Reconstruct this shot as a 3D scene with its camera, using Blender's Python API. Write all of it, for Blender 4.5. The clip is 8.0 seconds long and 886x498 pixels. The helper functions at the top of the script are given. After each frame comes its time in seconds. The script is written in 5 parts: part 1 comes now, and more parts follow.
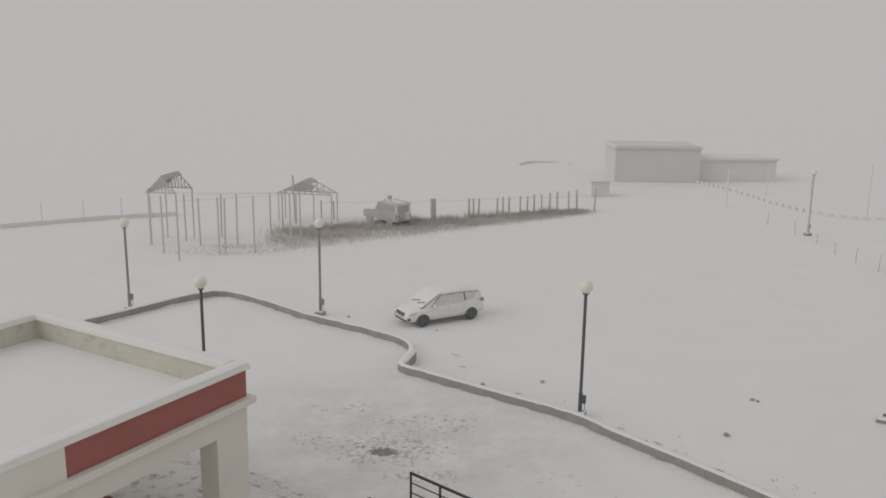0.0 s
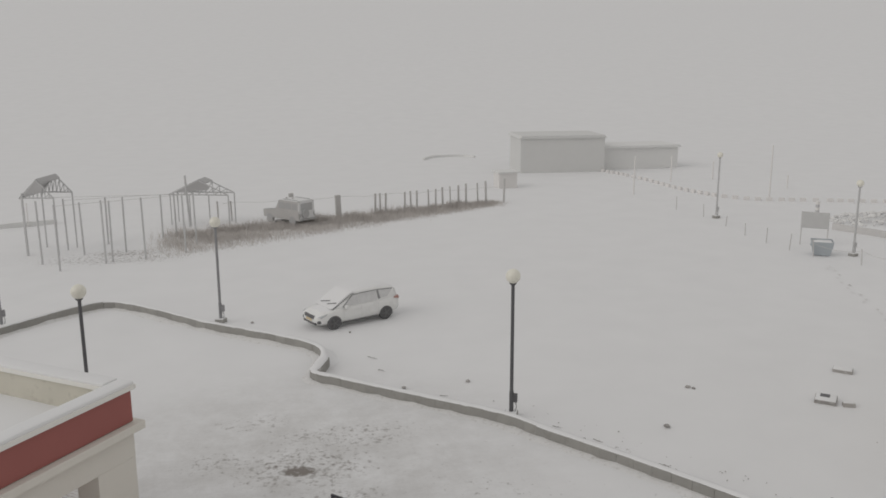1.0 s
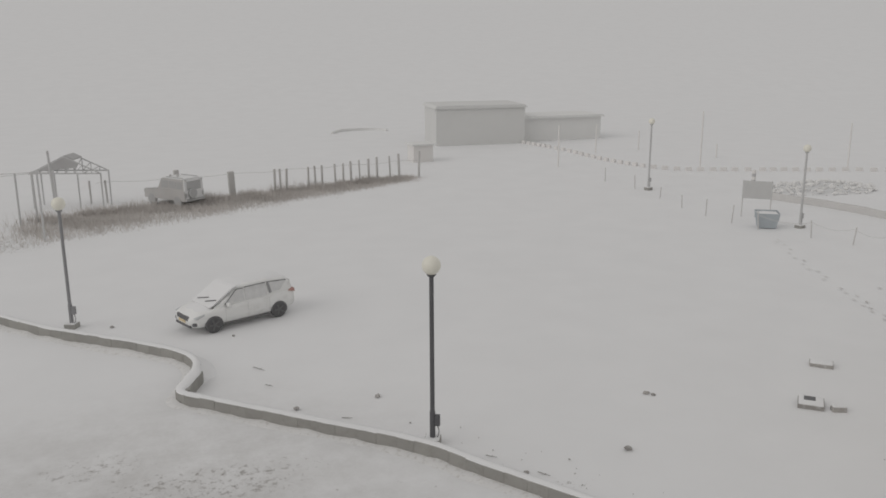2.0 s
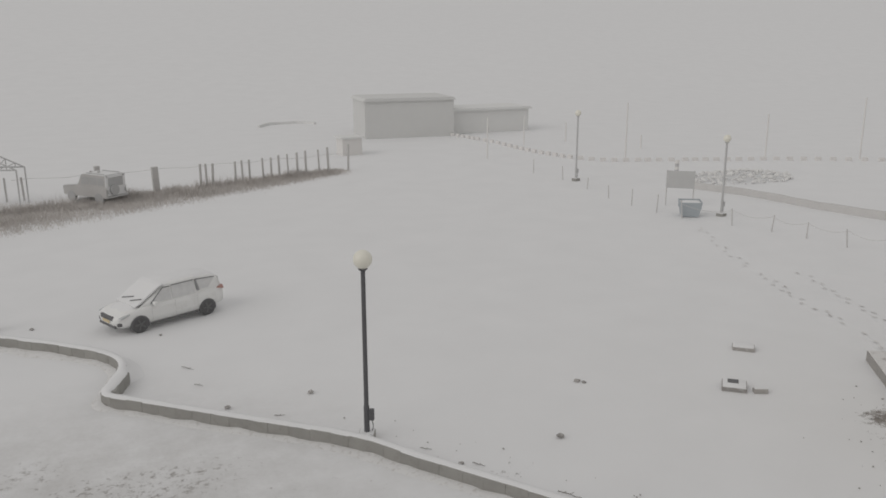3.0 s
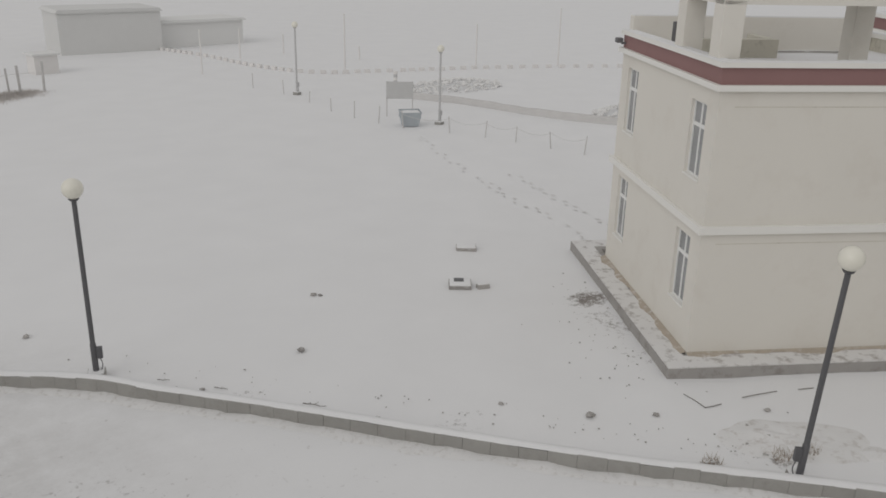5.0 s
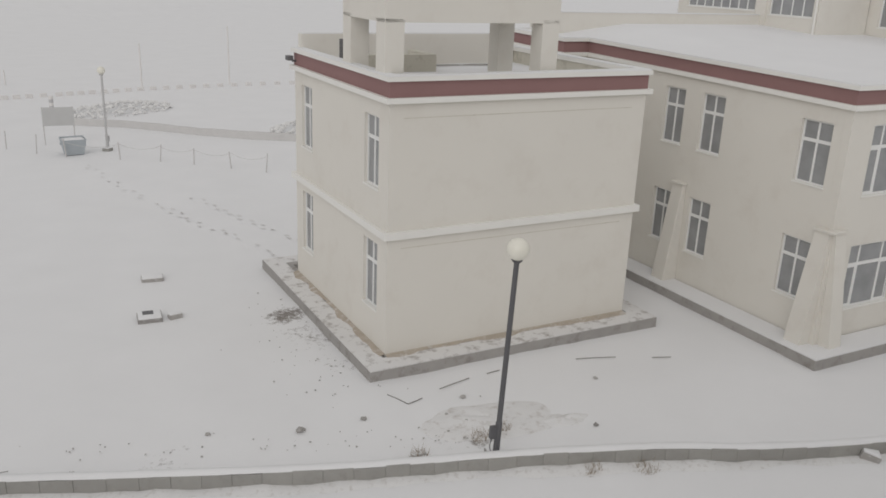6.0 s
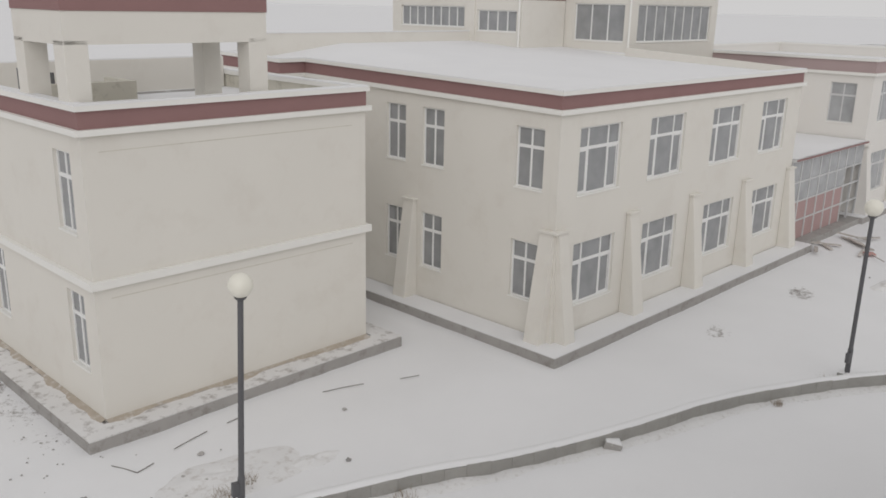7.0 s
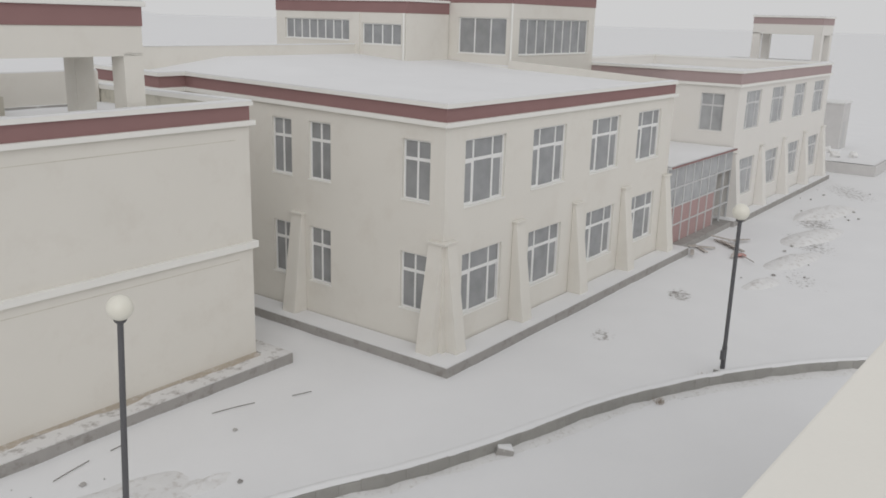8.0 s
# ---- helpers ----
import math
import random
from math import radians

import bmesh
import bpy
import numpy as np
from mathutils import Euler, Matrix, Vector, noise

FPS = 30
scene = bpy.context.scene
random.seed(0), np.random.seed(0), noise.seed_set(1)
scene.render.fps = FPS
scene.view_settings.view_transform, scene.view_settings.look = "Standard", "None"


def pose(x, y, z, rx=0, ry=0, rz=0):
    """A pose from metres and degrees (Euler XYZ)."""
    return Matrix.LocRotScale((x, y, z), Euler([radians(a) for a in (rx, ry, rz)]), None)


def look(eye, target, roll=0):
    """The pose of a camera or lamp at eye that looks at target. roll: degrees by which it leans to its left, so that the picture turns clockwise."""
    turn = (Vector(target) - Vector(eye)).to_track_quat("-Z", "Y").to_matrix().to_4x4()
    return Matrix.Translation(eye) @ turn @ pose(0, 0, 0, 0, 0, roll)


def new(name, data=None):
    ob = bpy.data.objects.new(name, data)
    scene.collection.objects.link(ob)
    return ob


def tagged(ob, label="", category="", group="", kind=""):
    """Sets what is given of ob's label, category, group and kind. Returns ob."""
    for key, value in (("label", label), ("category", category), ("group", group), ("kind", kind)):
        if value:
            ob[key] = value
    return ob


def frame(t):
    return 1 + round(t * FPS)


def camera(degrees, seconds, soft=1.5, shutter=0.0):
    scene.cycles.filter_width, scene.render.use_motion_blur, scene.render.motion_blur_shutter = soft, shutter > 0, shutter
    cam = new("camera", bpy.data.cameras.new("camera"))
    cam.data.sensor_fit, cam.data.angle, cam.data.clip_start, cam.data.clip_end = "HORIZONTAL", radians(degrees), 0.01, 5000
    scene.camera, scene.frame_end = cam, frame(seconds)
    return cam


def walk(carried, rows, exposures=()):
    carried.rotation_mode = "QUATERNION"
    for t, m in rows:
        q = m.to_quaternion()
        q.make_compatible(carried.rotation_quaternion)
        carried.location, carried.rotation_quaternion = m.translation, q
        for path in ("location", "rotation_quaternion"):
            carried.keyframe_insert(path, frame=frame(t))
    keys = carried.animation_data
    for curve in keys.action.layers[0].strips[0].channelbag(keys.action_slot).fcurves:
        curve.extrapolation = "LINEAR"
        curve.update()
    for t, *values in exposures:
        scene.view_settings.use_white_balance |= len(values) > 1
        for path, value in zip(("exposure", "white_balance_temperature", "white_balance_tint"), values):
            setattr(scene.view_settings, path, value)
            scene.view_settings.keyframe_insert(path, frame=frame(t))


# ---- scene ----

# ============ camera ============
cam = camera(54.82, 8.0, soft=1.7)
EYES = [
    (0.0, -1.15, -8.83, 12.72, -1.31, -12.57, 0.81),
    (0.5, -1.15, -8.83, 12.72, -3.89, -12.81, -0.04),
    (0.9, -1.15, -8.83, 12.72, -6.70, -12.90, -0.25),
    (1.0, -1.39, -6.18, 11.81, -7.93, -12.50, -0.23),
    (1.2, -0.27, -1.50, 10.95, -10.90, -13.70, -0.20),
    (1.6, -0.02, -0.10, 10.53, -12.60, -13.90, -0.25),
    (2.3, 0.02, 0.07, 10.48, -14.60, -14.00, -0.28),
    (2.5, 0.02, 0.07, 10.48, -15.25, -14.03, -0.28),
    (3.0, 0.01, 0.03, 10.49, -18.36, -14.45, -0.12),
    (3.5, 0.00, 0.00, 10.50, -22.56, -16.06, -0.04),
    (4.0, 0.00, -0.01, 10.50, -27.88, -18.06, 0.36),
    (4.2, 0.00, 0.00, 10.50, -29.95, -18.78, 0.46),
    (5.3, -0.02, -0.02, 10.51, -41.50, -20.00, 1.70),
    (5.5, -0.03, -0.03, 10.51, -45.50, -19.91, 2.01),
    (6.0, -0.13, -0.09, 10.55, -58.85, -18.23, 2.33),
    (6.5, 1.05, 0.14, 10.12, -69.85, -16.65, 1.33),
    (7.0, 1.17, -0.05, 10.25, -76.22, -16.02, 1.27),
    (7.5, 1.17, -0.18, 10.31, -80.75, -15.56, 1.43),
    (8.0, 1.11, -0.20, 10.32, -83.57, -15.10, 1.57),
]
walk(cam, [(t, pose(x, y, z, 90 + p, 0, w) @ pose(0, 0, 0, 0, 0, r)) for t, x, y, z, w, p, r in EYES],
     exposures=[(0.0, -0.02, 6600, 11), (2.5, -0.08, 6550, 11), (4.0, -0.07, 6550, 11), (5.5, 0.01, 6500, 11), (6.5, 0.22, 6500, 12), (7.0, 0.26, 6450, 12), (8.0, 0.27, 6380, 11)])

# ============ world and light ============
world = bpy.data.worlds.new("overcast")
scene.world = world
world.use_nodes = True
wn, wl = world.node_tree.nodes, world.node_tree.links
bg = wn["Background"]
geo = wn.new("ShaderNodeTexCoord")
sep = wn.new("ShaderNodeSeparateXYZ")
ramp = wn.new("ShaderNodeValToRGB")
wl.new(geo.outputs["Generated"], sep.inputs[0])
wl.new(sep.outputs["Z"], ramp.inputs["Fac"])
ramp.color_ramp.elements[0].position, ramp.color_ramp.elements[0].color = 0.0, (0.468, 0.466, 0.457, 1)
ramp.color_ramp.elements[1].position, ramp.color_ramp.elements[1].color = 1.0, (0.50, 0.50, 0.495, 1)
e = ramp.color_ramp.elements.new(0.10)
e.color = (0.474, 0.472, 0.463, 1)
side = wn.new("ShaderNodeMapRange")           # the sky is set slightly brighter towards +x
side.inputs["From Min"].default_value, side.inputs["From Max"].default_value = -0.2, 1.0
side.inputs["To Min"].default_value, side.inputs["To Max"].default_value = 1.0, 1.09
wl.new(sep.outputs["X"], side.inputs["Value"])
wl.new(ramp.outputs["Color"], bg.inputs["Color"])
wl.new(side.outputs["Result"], bg.inputs["Strength"])
sun = new("sun", bpy.data.lights.new("sun", "SUN"))
sun.data.energy, sun.data.angle, sun.data.color = 0.66, radians(50), (1.0, 0.98, 0.95)
sun.matrix_world = look((-52, -14, 30), (0, 0, 0))

# ============ materials ============
def material(name, colour, rough=0.8, metal=0.0, vary=0.15, scale=2.0, fine=40.0, bump=0.15, dist=0.01, stain=None, stain_amount=0.0, piece=0.0, spec=0.3):
    """A surface with broad stains, fine grain and relief, in object metres."""
    m = bpy.data.materials.new(name)
    m.use_nodes = True
    n, l = m.node_tree.nodes, m.node_tree.links
    p = n["Principled BSDF"]
    p.inputs["Roughness"].default_value, p.inputs["Metallic"].default_value = rough, metal
    p.inputs["Specular IOR Level"].default_value = spec
    pos = n.new("ShaderNodeNewGeometry")
    big, small = n.new("ShaderNodeTexNoise"), n.new("ShaderNodeTexNoise")
    big.inputs["Scale"].default_value, big.inputs["Detail"].default_value = scale, 5
    small.inputs["Scale"].default_value, small.inputs["Detail"].default_value = fine, 3
    for tex in (big, small):
        l.new(pos.outputs["Position"], tex.inputs["Vector"])
    dark = n.new("ShaderNodeMix")
    dark.data_type, dark.blend_type = "RGBA", "MIX"
    dark.inputs["A"].default_value = (*[c * (1 - vary) for c in colour], 1)
    dark.inputs["B"].default_value = (*[min(1, c * (1 + vary)) for c in colour], 1)
    add = n.new("ShaderNodeMath")
    add.operation = "MULTIPLY_ADD"
    add.inputs[1].default_value, add.inputs[2].default_value = 0.35, 0.0
    l.new(small.outputs["Fac"], add.inputs[0])
    mul = n.new("ShaderNodeMath")
    mul.operation = "MULTIPLY_ADD"
    mul.inputs[1].default_value = 0.65
    l.new(big.outputs["Fac"], mul.inputs[0])
    l.new(add.outputs[0], mul.inputs[2])
    out = dark.outputs["Result"]
    l.new(mul.outputs[0], dark.inputs["Factor"])
    if piece:
        info = n.new("ShaderNodeObjectInfo")
        hsv = n.new("ShaderNodeHueSaturation")
        mr = n.new("ShaderNodeMapRange")
        mr.inputs["To Min"].default_value, mr.inputs["To Max"].default_value = 1 - piece, 1 + piece
        l.new(info.outputs["Random"], mr.inputs["Value"])
        l.new(mr.outputs["Result"], hsv.inputs["Value"])
        l.new(out, hsv.inputs["Color"])
        out = hsv.outputs["Color"]
    if stain:
        st = n.new("ShaderNodeTexNoise")
        st.inputs["Scale"].default_value, st.inputs["Detail"].default_value = scale * 1.7, 8
        st.inputs["Roughness"].default_value = 0.65
        l.new(pos.outputs["Position"], st.inputs["Vector"])
        cut = n.new("ShaderNodeMapRange")
        cut.inputs["From Min"].default_value, cut.inputs["From Max"].default_value = 0.52, 0.72
        cut.inputs["To Max"].default_value = stain_amount
        l.new(st.outputs["Fac"], cut.inputs["Value"])
        mix = n.new("ShaderNodeMix")
        mix.data_type = "RGBA"
        l.new(cut.outputs["Result"], mix.inputs["Factor"])
        l.new(out, mix.inputs["A"])
        mix.inputs["B"].default_value = (*stain, 1)
        out = mix.outputs["Result"]
    l.new(out, p.inputs["Base Color"])
    b = n.new("ShaderNodeBump")
    b.inputs["Strength"].default_value, b.inputs["Distance"].default_value = bump, dist
    l.new(mul.outputs[0], b.inputs["Height"])
    l.new(b.outputs["Normal"], p.inputs["Normal"])
    return m


def glass_material(name, tint, gloss=0.35, haze_amount=0.3):
    m = bpy.data.materials.new(name)
    m.use_nodes = True
    n, l = m.node_tree.nodes, m.node_tree.links
    n.remove(n["Principled BSDF"])
    clear, shine, mix, fres = n.new("ShaderNodeBsdfTransparent"), n.new("ShaderNodeBsdfGlossy"), n.new("ShaderNodeMixShader"), n.new("ShaderNodeFresnel")
    clear.inputs["Color"].default_value = (*tint, 1)
    shine.inputs["Roughness"].default_value = 0.06
    fres.inputs["IOR"].default_value = 1.0 + gloss * 2.2
    l.new(fres.outputs[0], mix.inputs[0])
    l.new(clear.outputs[0], mix.inputs[1])
    l.new(shine.outputs[0], mix.inputs[2])
    film, frost = n.new("ShaderNodeBsdfDiffuse"), n.new("ShaderNodeMixShader")   # film and frost are mist haze mixed into the pane
    film.inputs["Color"].default_value = (0.62, 0.63, 0.64, 1)
    cloud, cut, pos = n.new("ShaderNodeTexNoise"), n.new("ShaderNodeMapRange"), n.new("ShaderNodeNewGeometry")
    cloud.inputs["Scale"].default_value, cloud.inputs["Detail"].default_value = 1.3, 6
    cut.inputs["To Min"].default_value, cut.inputs["To Max"].default_value = haze_amount * 0.6, haze_amount * 1.4
    l.new(pos.outputs["Position"], cloud.inputs["Vector"])
    l.new(cloud.outputs["Fac"], cut.inputs["Value"])
    l.new(cut.outputs["Result"], frost.inputs[0])
    l.new(mix.outputs[0], frost.inputs[1])
    l.new(film.outputs[0], frost.inputs[2])
    l.new(frost.outputs[0], n["Material Output"].inputs["Surface"])
    return m


SNOW = (0.78, 0.78, 0.785)
M_SNOW = material("snow", SNOW, 0.9, vary=0.055, scale=0.45, fine=25, bump=0.35, dist=0.02, spec=0.15)
M_SNOW_THIN = material("thin snow over earth", (0.72, 0.71, 0.70), 0.9, vary=0.08, scale=1.6, fine=30, bump=0.4, dist=0.02, stain=(0.20, 0.165, 0.14), stain_amount=0.9)
M_SNOW_GRIT = material("gritty snow", (0.73, 0.725, 0.72), 0.92, vary=0.1, scale=4, fine=60, bump=0.5, dist=0.02, stain=(0.45, 0.42, 0.39), stain_amount=0.6)
M_SNOW_SPOIL = material("snow over dug earth", (0.735, 0.73, 0.725), 0.92, vary=0.09, scale=2.2, fine=30, bump=0.6, dist=0.03, stain=(0.40, 0.355, 0.315), stain_amount=0.6)
M_MUD = material("muddy snow", (0.44, 0.385, 0.32), 0.95, vary=0.25, scale=3, fine=40, bump=0.5, dist=0.02, stain=(0.70, 0.69, 0.68), stain_amount=0.85)
M_WALL = material("cream wall paint", (0.72, 0.696, 0.643), 0.85, vary=0.05, scale=0.5, fine=60, bump=0.08, dist=0.004, stain=(0.63, 0.59, 0.53), stain_amount=0.4)
# paler wall copy for distant blocks: mist haze is put into its colour
M_WALL_FAR = material("haze-pale cream wall paint", (0.735, 0.715, 0.68), 0.88, vary=0.04, scale=0.5, fine=60, bump=0.05, dist=0.004, stain=(0.74, 0.71, 0.65), stain_amount=0.3)
M_MAROON = material("maroon paint", (0.34, 0.125, 0.112), 0.7, vary=0.12, scale=1.0, fine=50, bump=0.08, dist=0.003)
# the next two maroons grey with distance: painted mist haze, same paint
M_MAROON_MID = material("haze-dulled maroon paint", (0.285, 0.168, 0.163), 0.75, vary=0.12, scale=1.0, fine=50, bump=0.08, dist=0.003)
M_MAROON_FAR = material("haze-pale maroon paint", (0.41, 0.32, 0.315), 0.8, vary=0.08, scale=1.0, fine=50, bump=0.05, dist=0.003)
M_TRIM = material("white trim paint", (0.8, 0.79, 0.755), 0.75, vary=0.05, scale=1.5, fine=50, bump=0.06, dist=0.003)
M_CONCRETE = material("kerb concrete", (0.335, 0.328, 0.31), 0.92, vary=0.18, scale=2.5, fine=60, bump=0.4, dist=0.006, stain=(0.22, 0.21, 0.19), stain_amount=0.35, piece=0.05)
M_PLINTH = material("wet plinth concrete", (0.36, 0.345, 0.33), 0.9, vary=0.2, scale=1.8, fine=50, bump=0.4, dist=0.006, stain=(0.17, 0.15, 0.13), stain_amount=0.6)
M_INNER = material("weathered parapet plaster", (0.6, 0.575, 0.5), 0.9, vary=0.12, scale=1.5, fine=40, bump=0.2, dist=0.005, stain=(0.33, 0.31, 0.26), stain_amount=0.6)
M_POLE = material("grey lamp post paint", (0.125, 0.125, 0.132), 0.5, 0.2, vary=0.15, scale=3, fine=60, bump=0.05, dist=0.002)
M_POLE_MID = material("haze-lifted grey lamp post paint", (0.27, 0.27, 0.278), 0.6, 0.0, vary=0.12, scale=3, fine=60, bump=0.05, dist=0.002)
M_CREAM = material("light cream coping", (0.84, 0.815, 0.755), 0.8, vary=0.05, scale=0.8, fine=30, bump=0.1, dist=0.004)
M_POLE_FAR = material("haze-pale post paint", (0.5, 0.5, 0.5), 0.6, 0.0, vary=0.1, scale=3, fine=60, bump=0.05, dist=0.002)
M_GLOBE = material("opal globe", (0.78, 0.76, 0.675), 0.35, vary=0.04, scale=4, fine=30, bump=0.02, dist=0.002, spec=0.5)
# both panes are lightened by painted haze, the far one more
M_GLASS = glass_material("window glass", (0.82, 0.85, 0.86), 0.5, 0.42)
M_GLASS_FAR = glass_material("haze-pale window glass", (0.85, 0.87, 0.88), 0.5, 0.58)
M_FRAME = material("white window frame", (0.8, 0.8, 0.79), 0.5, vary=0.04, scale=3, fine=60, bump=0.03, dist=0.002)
# white frame greyed for distance, the haze being in the colour
M_FRAME_FAR = material("haze-greyed window frame", (0.6, 0.6, 0.6), 0.5, vary=0.05, scale=3, fine=60, bump=0.03, dist=0.002)
M_ROOM = material("grey room plaster", (0.5, 0.5, 0.5), 0.95, vary=0.1, scale=1, fine=30, bump=0.05, dist=0.003)
M_CURTAIN = material("grey curtain cloth", (0.7, 0.71, 0.72), 0.95, vary=0.12, scale=3, fine=60, bump=0.3, dist=0.01)
# rubber black is raised: haze over the car is put into it
M_RUBBER = material("black rubber", (0.13, 0.13, 0.132), 0.85, vary=0.2, scale=6, fine=80, bump=0.2, dist=0.003)
M_CAR = material("white car paint", (0.8, 0.8, 0.79), 0.35, vary=0.04, scale=2.0, fine=80, bump=0.02, dist=0.002, stain=(0.45, 0.44, 0.42), stain_amount=0.25, spec=0.5)
# frost on the car glass, plus haze lifted into the same colour
M_CARGLASS = material("frosted car glass", (0.66, 0.66, 0.66), 0.4, vary=0.3, scale=4, fine=50, bump=0.05, dist=0.002, spec=0.5)
M_CARSEAM = material("shaded door seam", (0.66, 0.66, 0.655), 0.7, vary=0.15, scale=5, fine=60, bump=0.05, dist=0.002)
M_CARGREY = material("dull grey pillar film", (0.3, 0.3, 0.305), 0.6, vary=0.15, scale=5, fine=60, bump=0.05, dist=0.002)
M_TRIMBLACK = material("black car plastic", (0.15, 0.15, 0.155), 0.6, vary=0.2, scale=5, fine=80, bump=0.1, dist=0.002)
M_ALLOY = material("grey alloy", (0.17, 0.17, 0.172), 0.5, 0.0, vary=0.15, scale=6, fine=60, bump=0.05, dist=0.002)
M_LAMP = material("clear headlamp plastic", (0.55, 0.56, 0.57), 0.15, vary=0.15, scale=10, fine=60, bump=0.05, dist=0.002, spec=0.6)
M_RED = material("red lamp plastic", (0.46, 0.27, 0.24), 0.25, vary=0.15, scale=8, fine=60, bump=0.05, dist=0.002)
M_YELLOW = material("yellow plate", (0.66, 0.55, 0.36), 0.5, vary=0.08, scale=8, fine=60, bump=0.03, dist=0.001)
M_STONE = material("grey stone", (0.36, 0.345, 0.33), 0.95, vary=0.25, scale=5, fine=40, bump=0.5, dist=0.02, stain=(0.7, 0.7, 0.7), stain_amount=0.6, piece=0.2)
# brush brown is washed out, with the mist haze painted in
M_BRUSH = material("haze-pale dry brush", (0.60, 0.57, 0.545), 0.95, vary=0.3, scale=0.6, fine=20, bump=0.3, dist=0.02)
# far posts and sheet: base colours lifted to imitate mist haze
M_POST = material("haze-pale steel tube", (0.55, 0.55, 0.55), 0.7, vary=0.12, scale=1.5, fine=30, bump=0.1, dist=0.003)
M_POST2 = material("haze-pale timber post", (0.57, 0.56, 0.55), 0.9, vary=0.15, scale=2, fine=30, bump=0.3, dist=0.005)
M_SHEET = material("haze-pale roof sheet", (0.46, 0.455, 0.455), 0.7, vary=0.1, scale=1, fine=20, bump=0.2, dist=0.01)
# off-roader colours sit close together because haze is painted into them
M_TRUCK = material("haze-pale tarpaulin", (0.52, 0.51, 0.5), 0.9, vary=0.12, scale=1.2, fine=20, bump=0.3, dist=0.02)
M_TRUCKW = material("hazed white panel", (0.72, 0.72, 0.72), 0.7, vary=0.05, scale=1.2, fine=20, bump=0.05, dist=0.005)
M_TRUCKD = material("haze-pale dark glass", (0.45, 0.45, 0.45), 0.5, vary=0.1, scale=2, fine=20, bump=0.05, dist=0.005)
# distant masonry and brick nearly match the snow: mist painted as base colour
M_HALL = material("haze-grey hall masonry", (0.66, 0.66, 0.65), 0.95, vary=0.06, scale=0.2, fine=2, bump=0.05, dist=0.02)
M_FAR = material("distant haze-pale masonry", (0.735, 0.735, 0.725), 0.95, vary=0.04, scale=0.15, fine=2, bump=0.05, dist=0.02)
M_FARB = material("distant haze-pale brick", (0.73, 0.715, 0.7), 0.95, vary=0.04, scale=0.3, fine=2, bump=0.05, dist=0.02)
# board, skip and stone wall are lightened in colour to stand for haze
M_BOARD = material("haze-pale grey board", (0.55, 0.55, 0.545), 0.8, vary=0.08, scale=2, fine=30, bump=0.05, dist=0.003)
M_BIN = material("haze-pale blue grey steel", (0.42, 0.455, 0.48), 0.7, vary=0.12, scale=3, fine=40, bump=0.1, dist=0.004)
M_WALLSTONE = material("haze-pale stone wall", (0.6, 0.59, 0.58), 0.95, vary=0.12, scale=1.5, fine=12, bump=0.4, dist=0.03)
# snow patches over stone whose base colour also carries painted haze
M_RUBBLE = material("snowy haze-pale rubble", (0.74, 0.735, 0.725), 0.95, vary=0.2, scale=3, fine=20, bump=0.5, dist=0.03, stain=(0.72, 0.72, 0.72), stain_amount=0.8)
M_RAIL = material("dark rail paint", (0.07, 0.07, 0.078), 0.55, 0.2, vary=0.15, scale=5, fine=60, bump=0.05, dist=0.002)
M_TILE = material("maroon step tile", (0.22, 0.095, 0.085), 0.75, vary=0.2, scale=3, fine=50, bump=0.15, dist=0.003, stain=(0.72, 0.72, 0.72), stain_amount=0.9)
M_DOORRED = material("greyish red door panel", (0.42, 0.29, 0.28), 0.7, vary=0.12, scale=2, fine=50, bump=0.05, dist=0.003)
M_SPADE = material("red plastic spade", (0.5, 0.27, 0.245), 0.5, vary=0.1, scale=5, fine=50, bump=0.05, dist=0.002)
M_WEED = material("dry brown weed", (0.30, 0.235, 0.17), 0.95, vary=0.3, scale=6, fine=40, bump=0.2, dist=0.005)
M_STICK = material("dark wet twig", (0.2, 0.185, 0.17), 0.9, vary=0.25, scale=6, fine=50, bump=0.3, dist=0.003)
M_WOOD = material("snowy scrap timber", (0.46, 0.425, 0.39), 0.9, vary=0.25, scale=4, fine=50, bump=0.3, dist=0.005, stain=(0.72, 0.72, 0.72), stain_amount=0.8, piece=0.2)

# ============ mesh helpers ============
def add_box(bm, x0, x1, y0, y1, z0, z1, m=None):
    vs = [bm.verts.new(Vector(c)) for c in ((x0, y0, z0), (x1, y0, z0), (x1, y1, z0), (x0, y1, z0), (x0, y0, z1), (x1, y0, z1), (x1, y1, z1), (x0, y1, z1))]
    if m is not None:
        for v in vs:
            v.co = m @ v.co
    for f in ((3, 2, 1, 0), (4, 5, 6, 7), (0, 1, 5, 4), (1, 2, 6, 5), (2, 3, 7, 6), (3, 0, 4, 7)):
        bm.faces.new([vs[i] for i in f])
    return vs


def box(x0, x1, y0, y1, z0, z1, bevel=0.0, m=None):
    bm = bmesh.new()
    add_box(bm, x0, x1, y0, y1, z0, z1, m)
    if bevel:
        bmesh.ops.bevel(bm, geom=bm.edges[:], offset=bevel, segments=2, affect="EDGES", profile=0.6)
    return bm


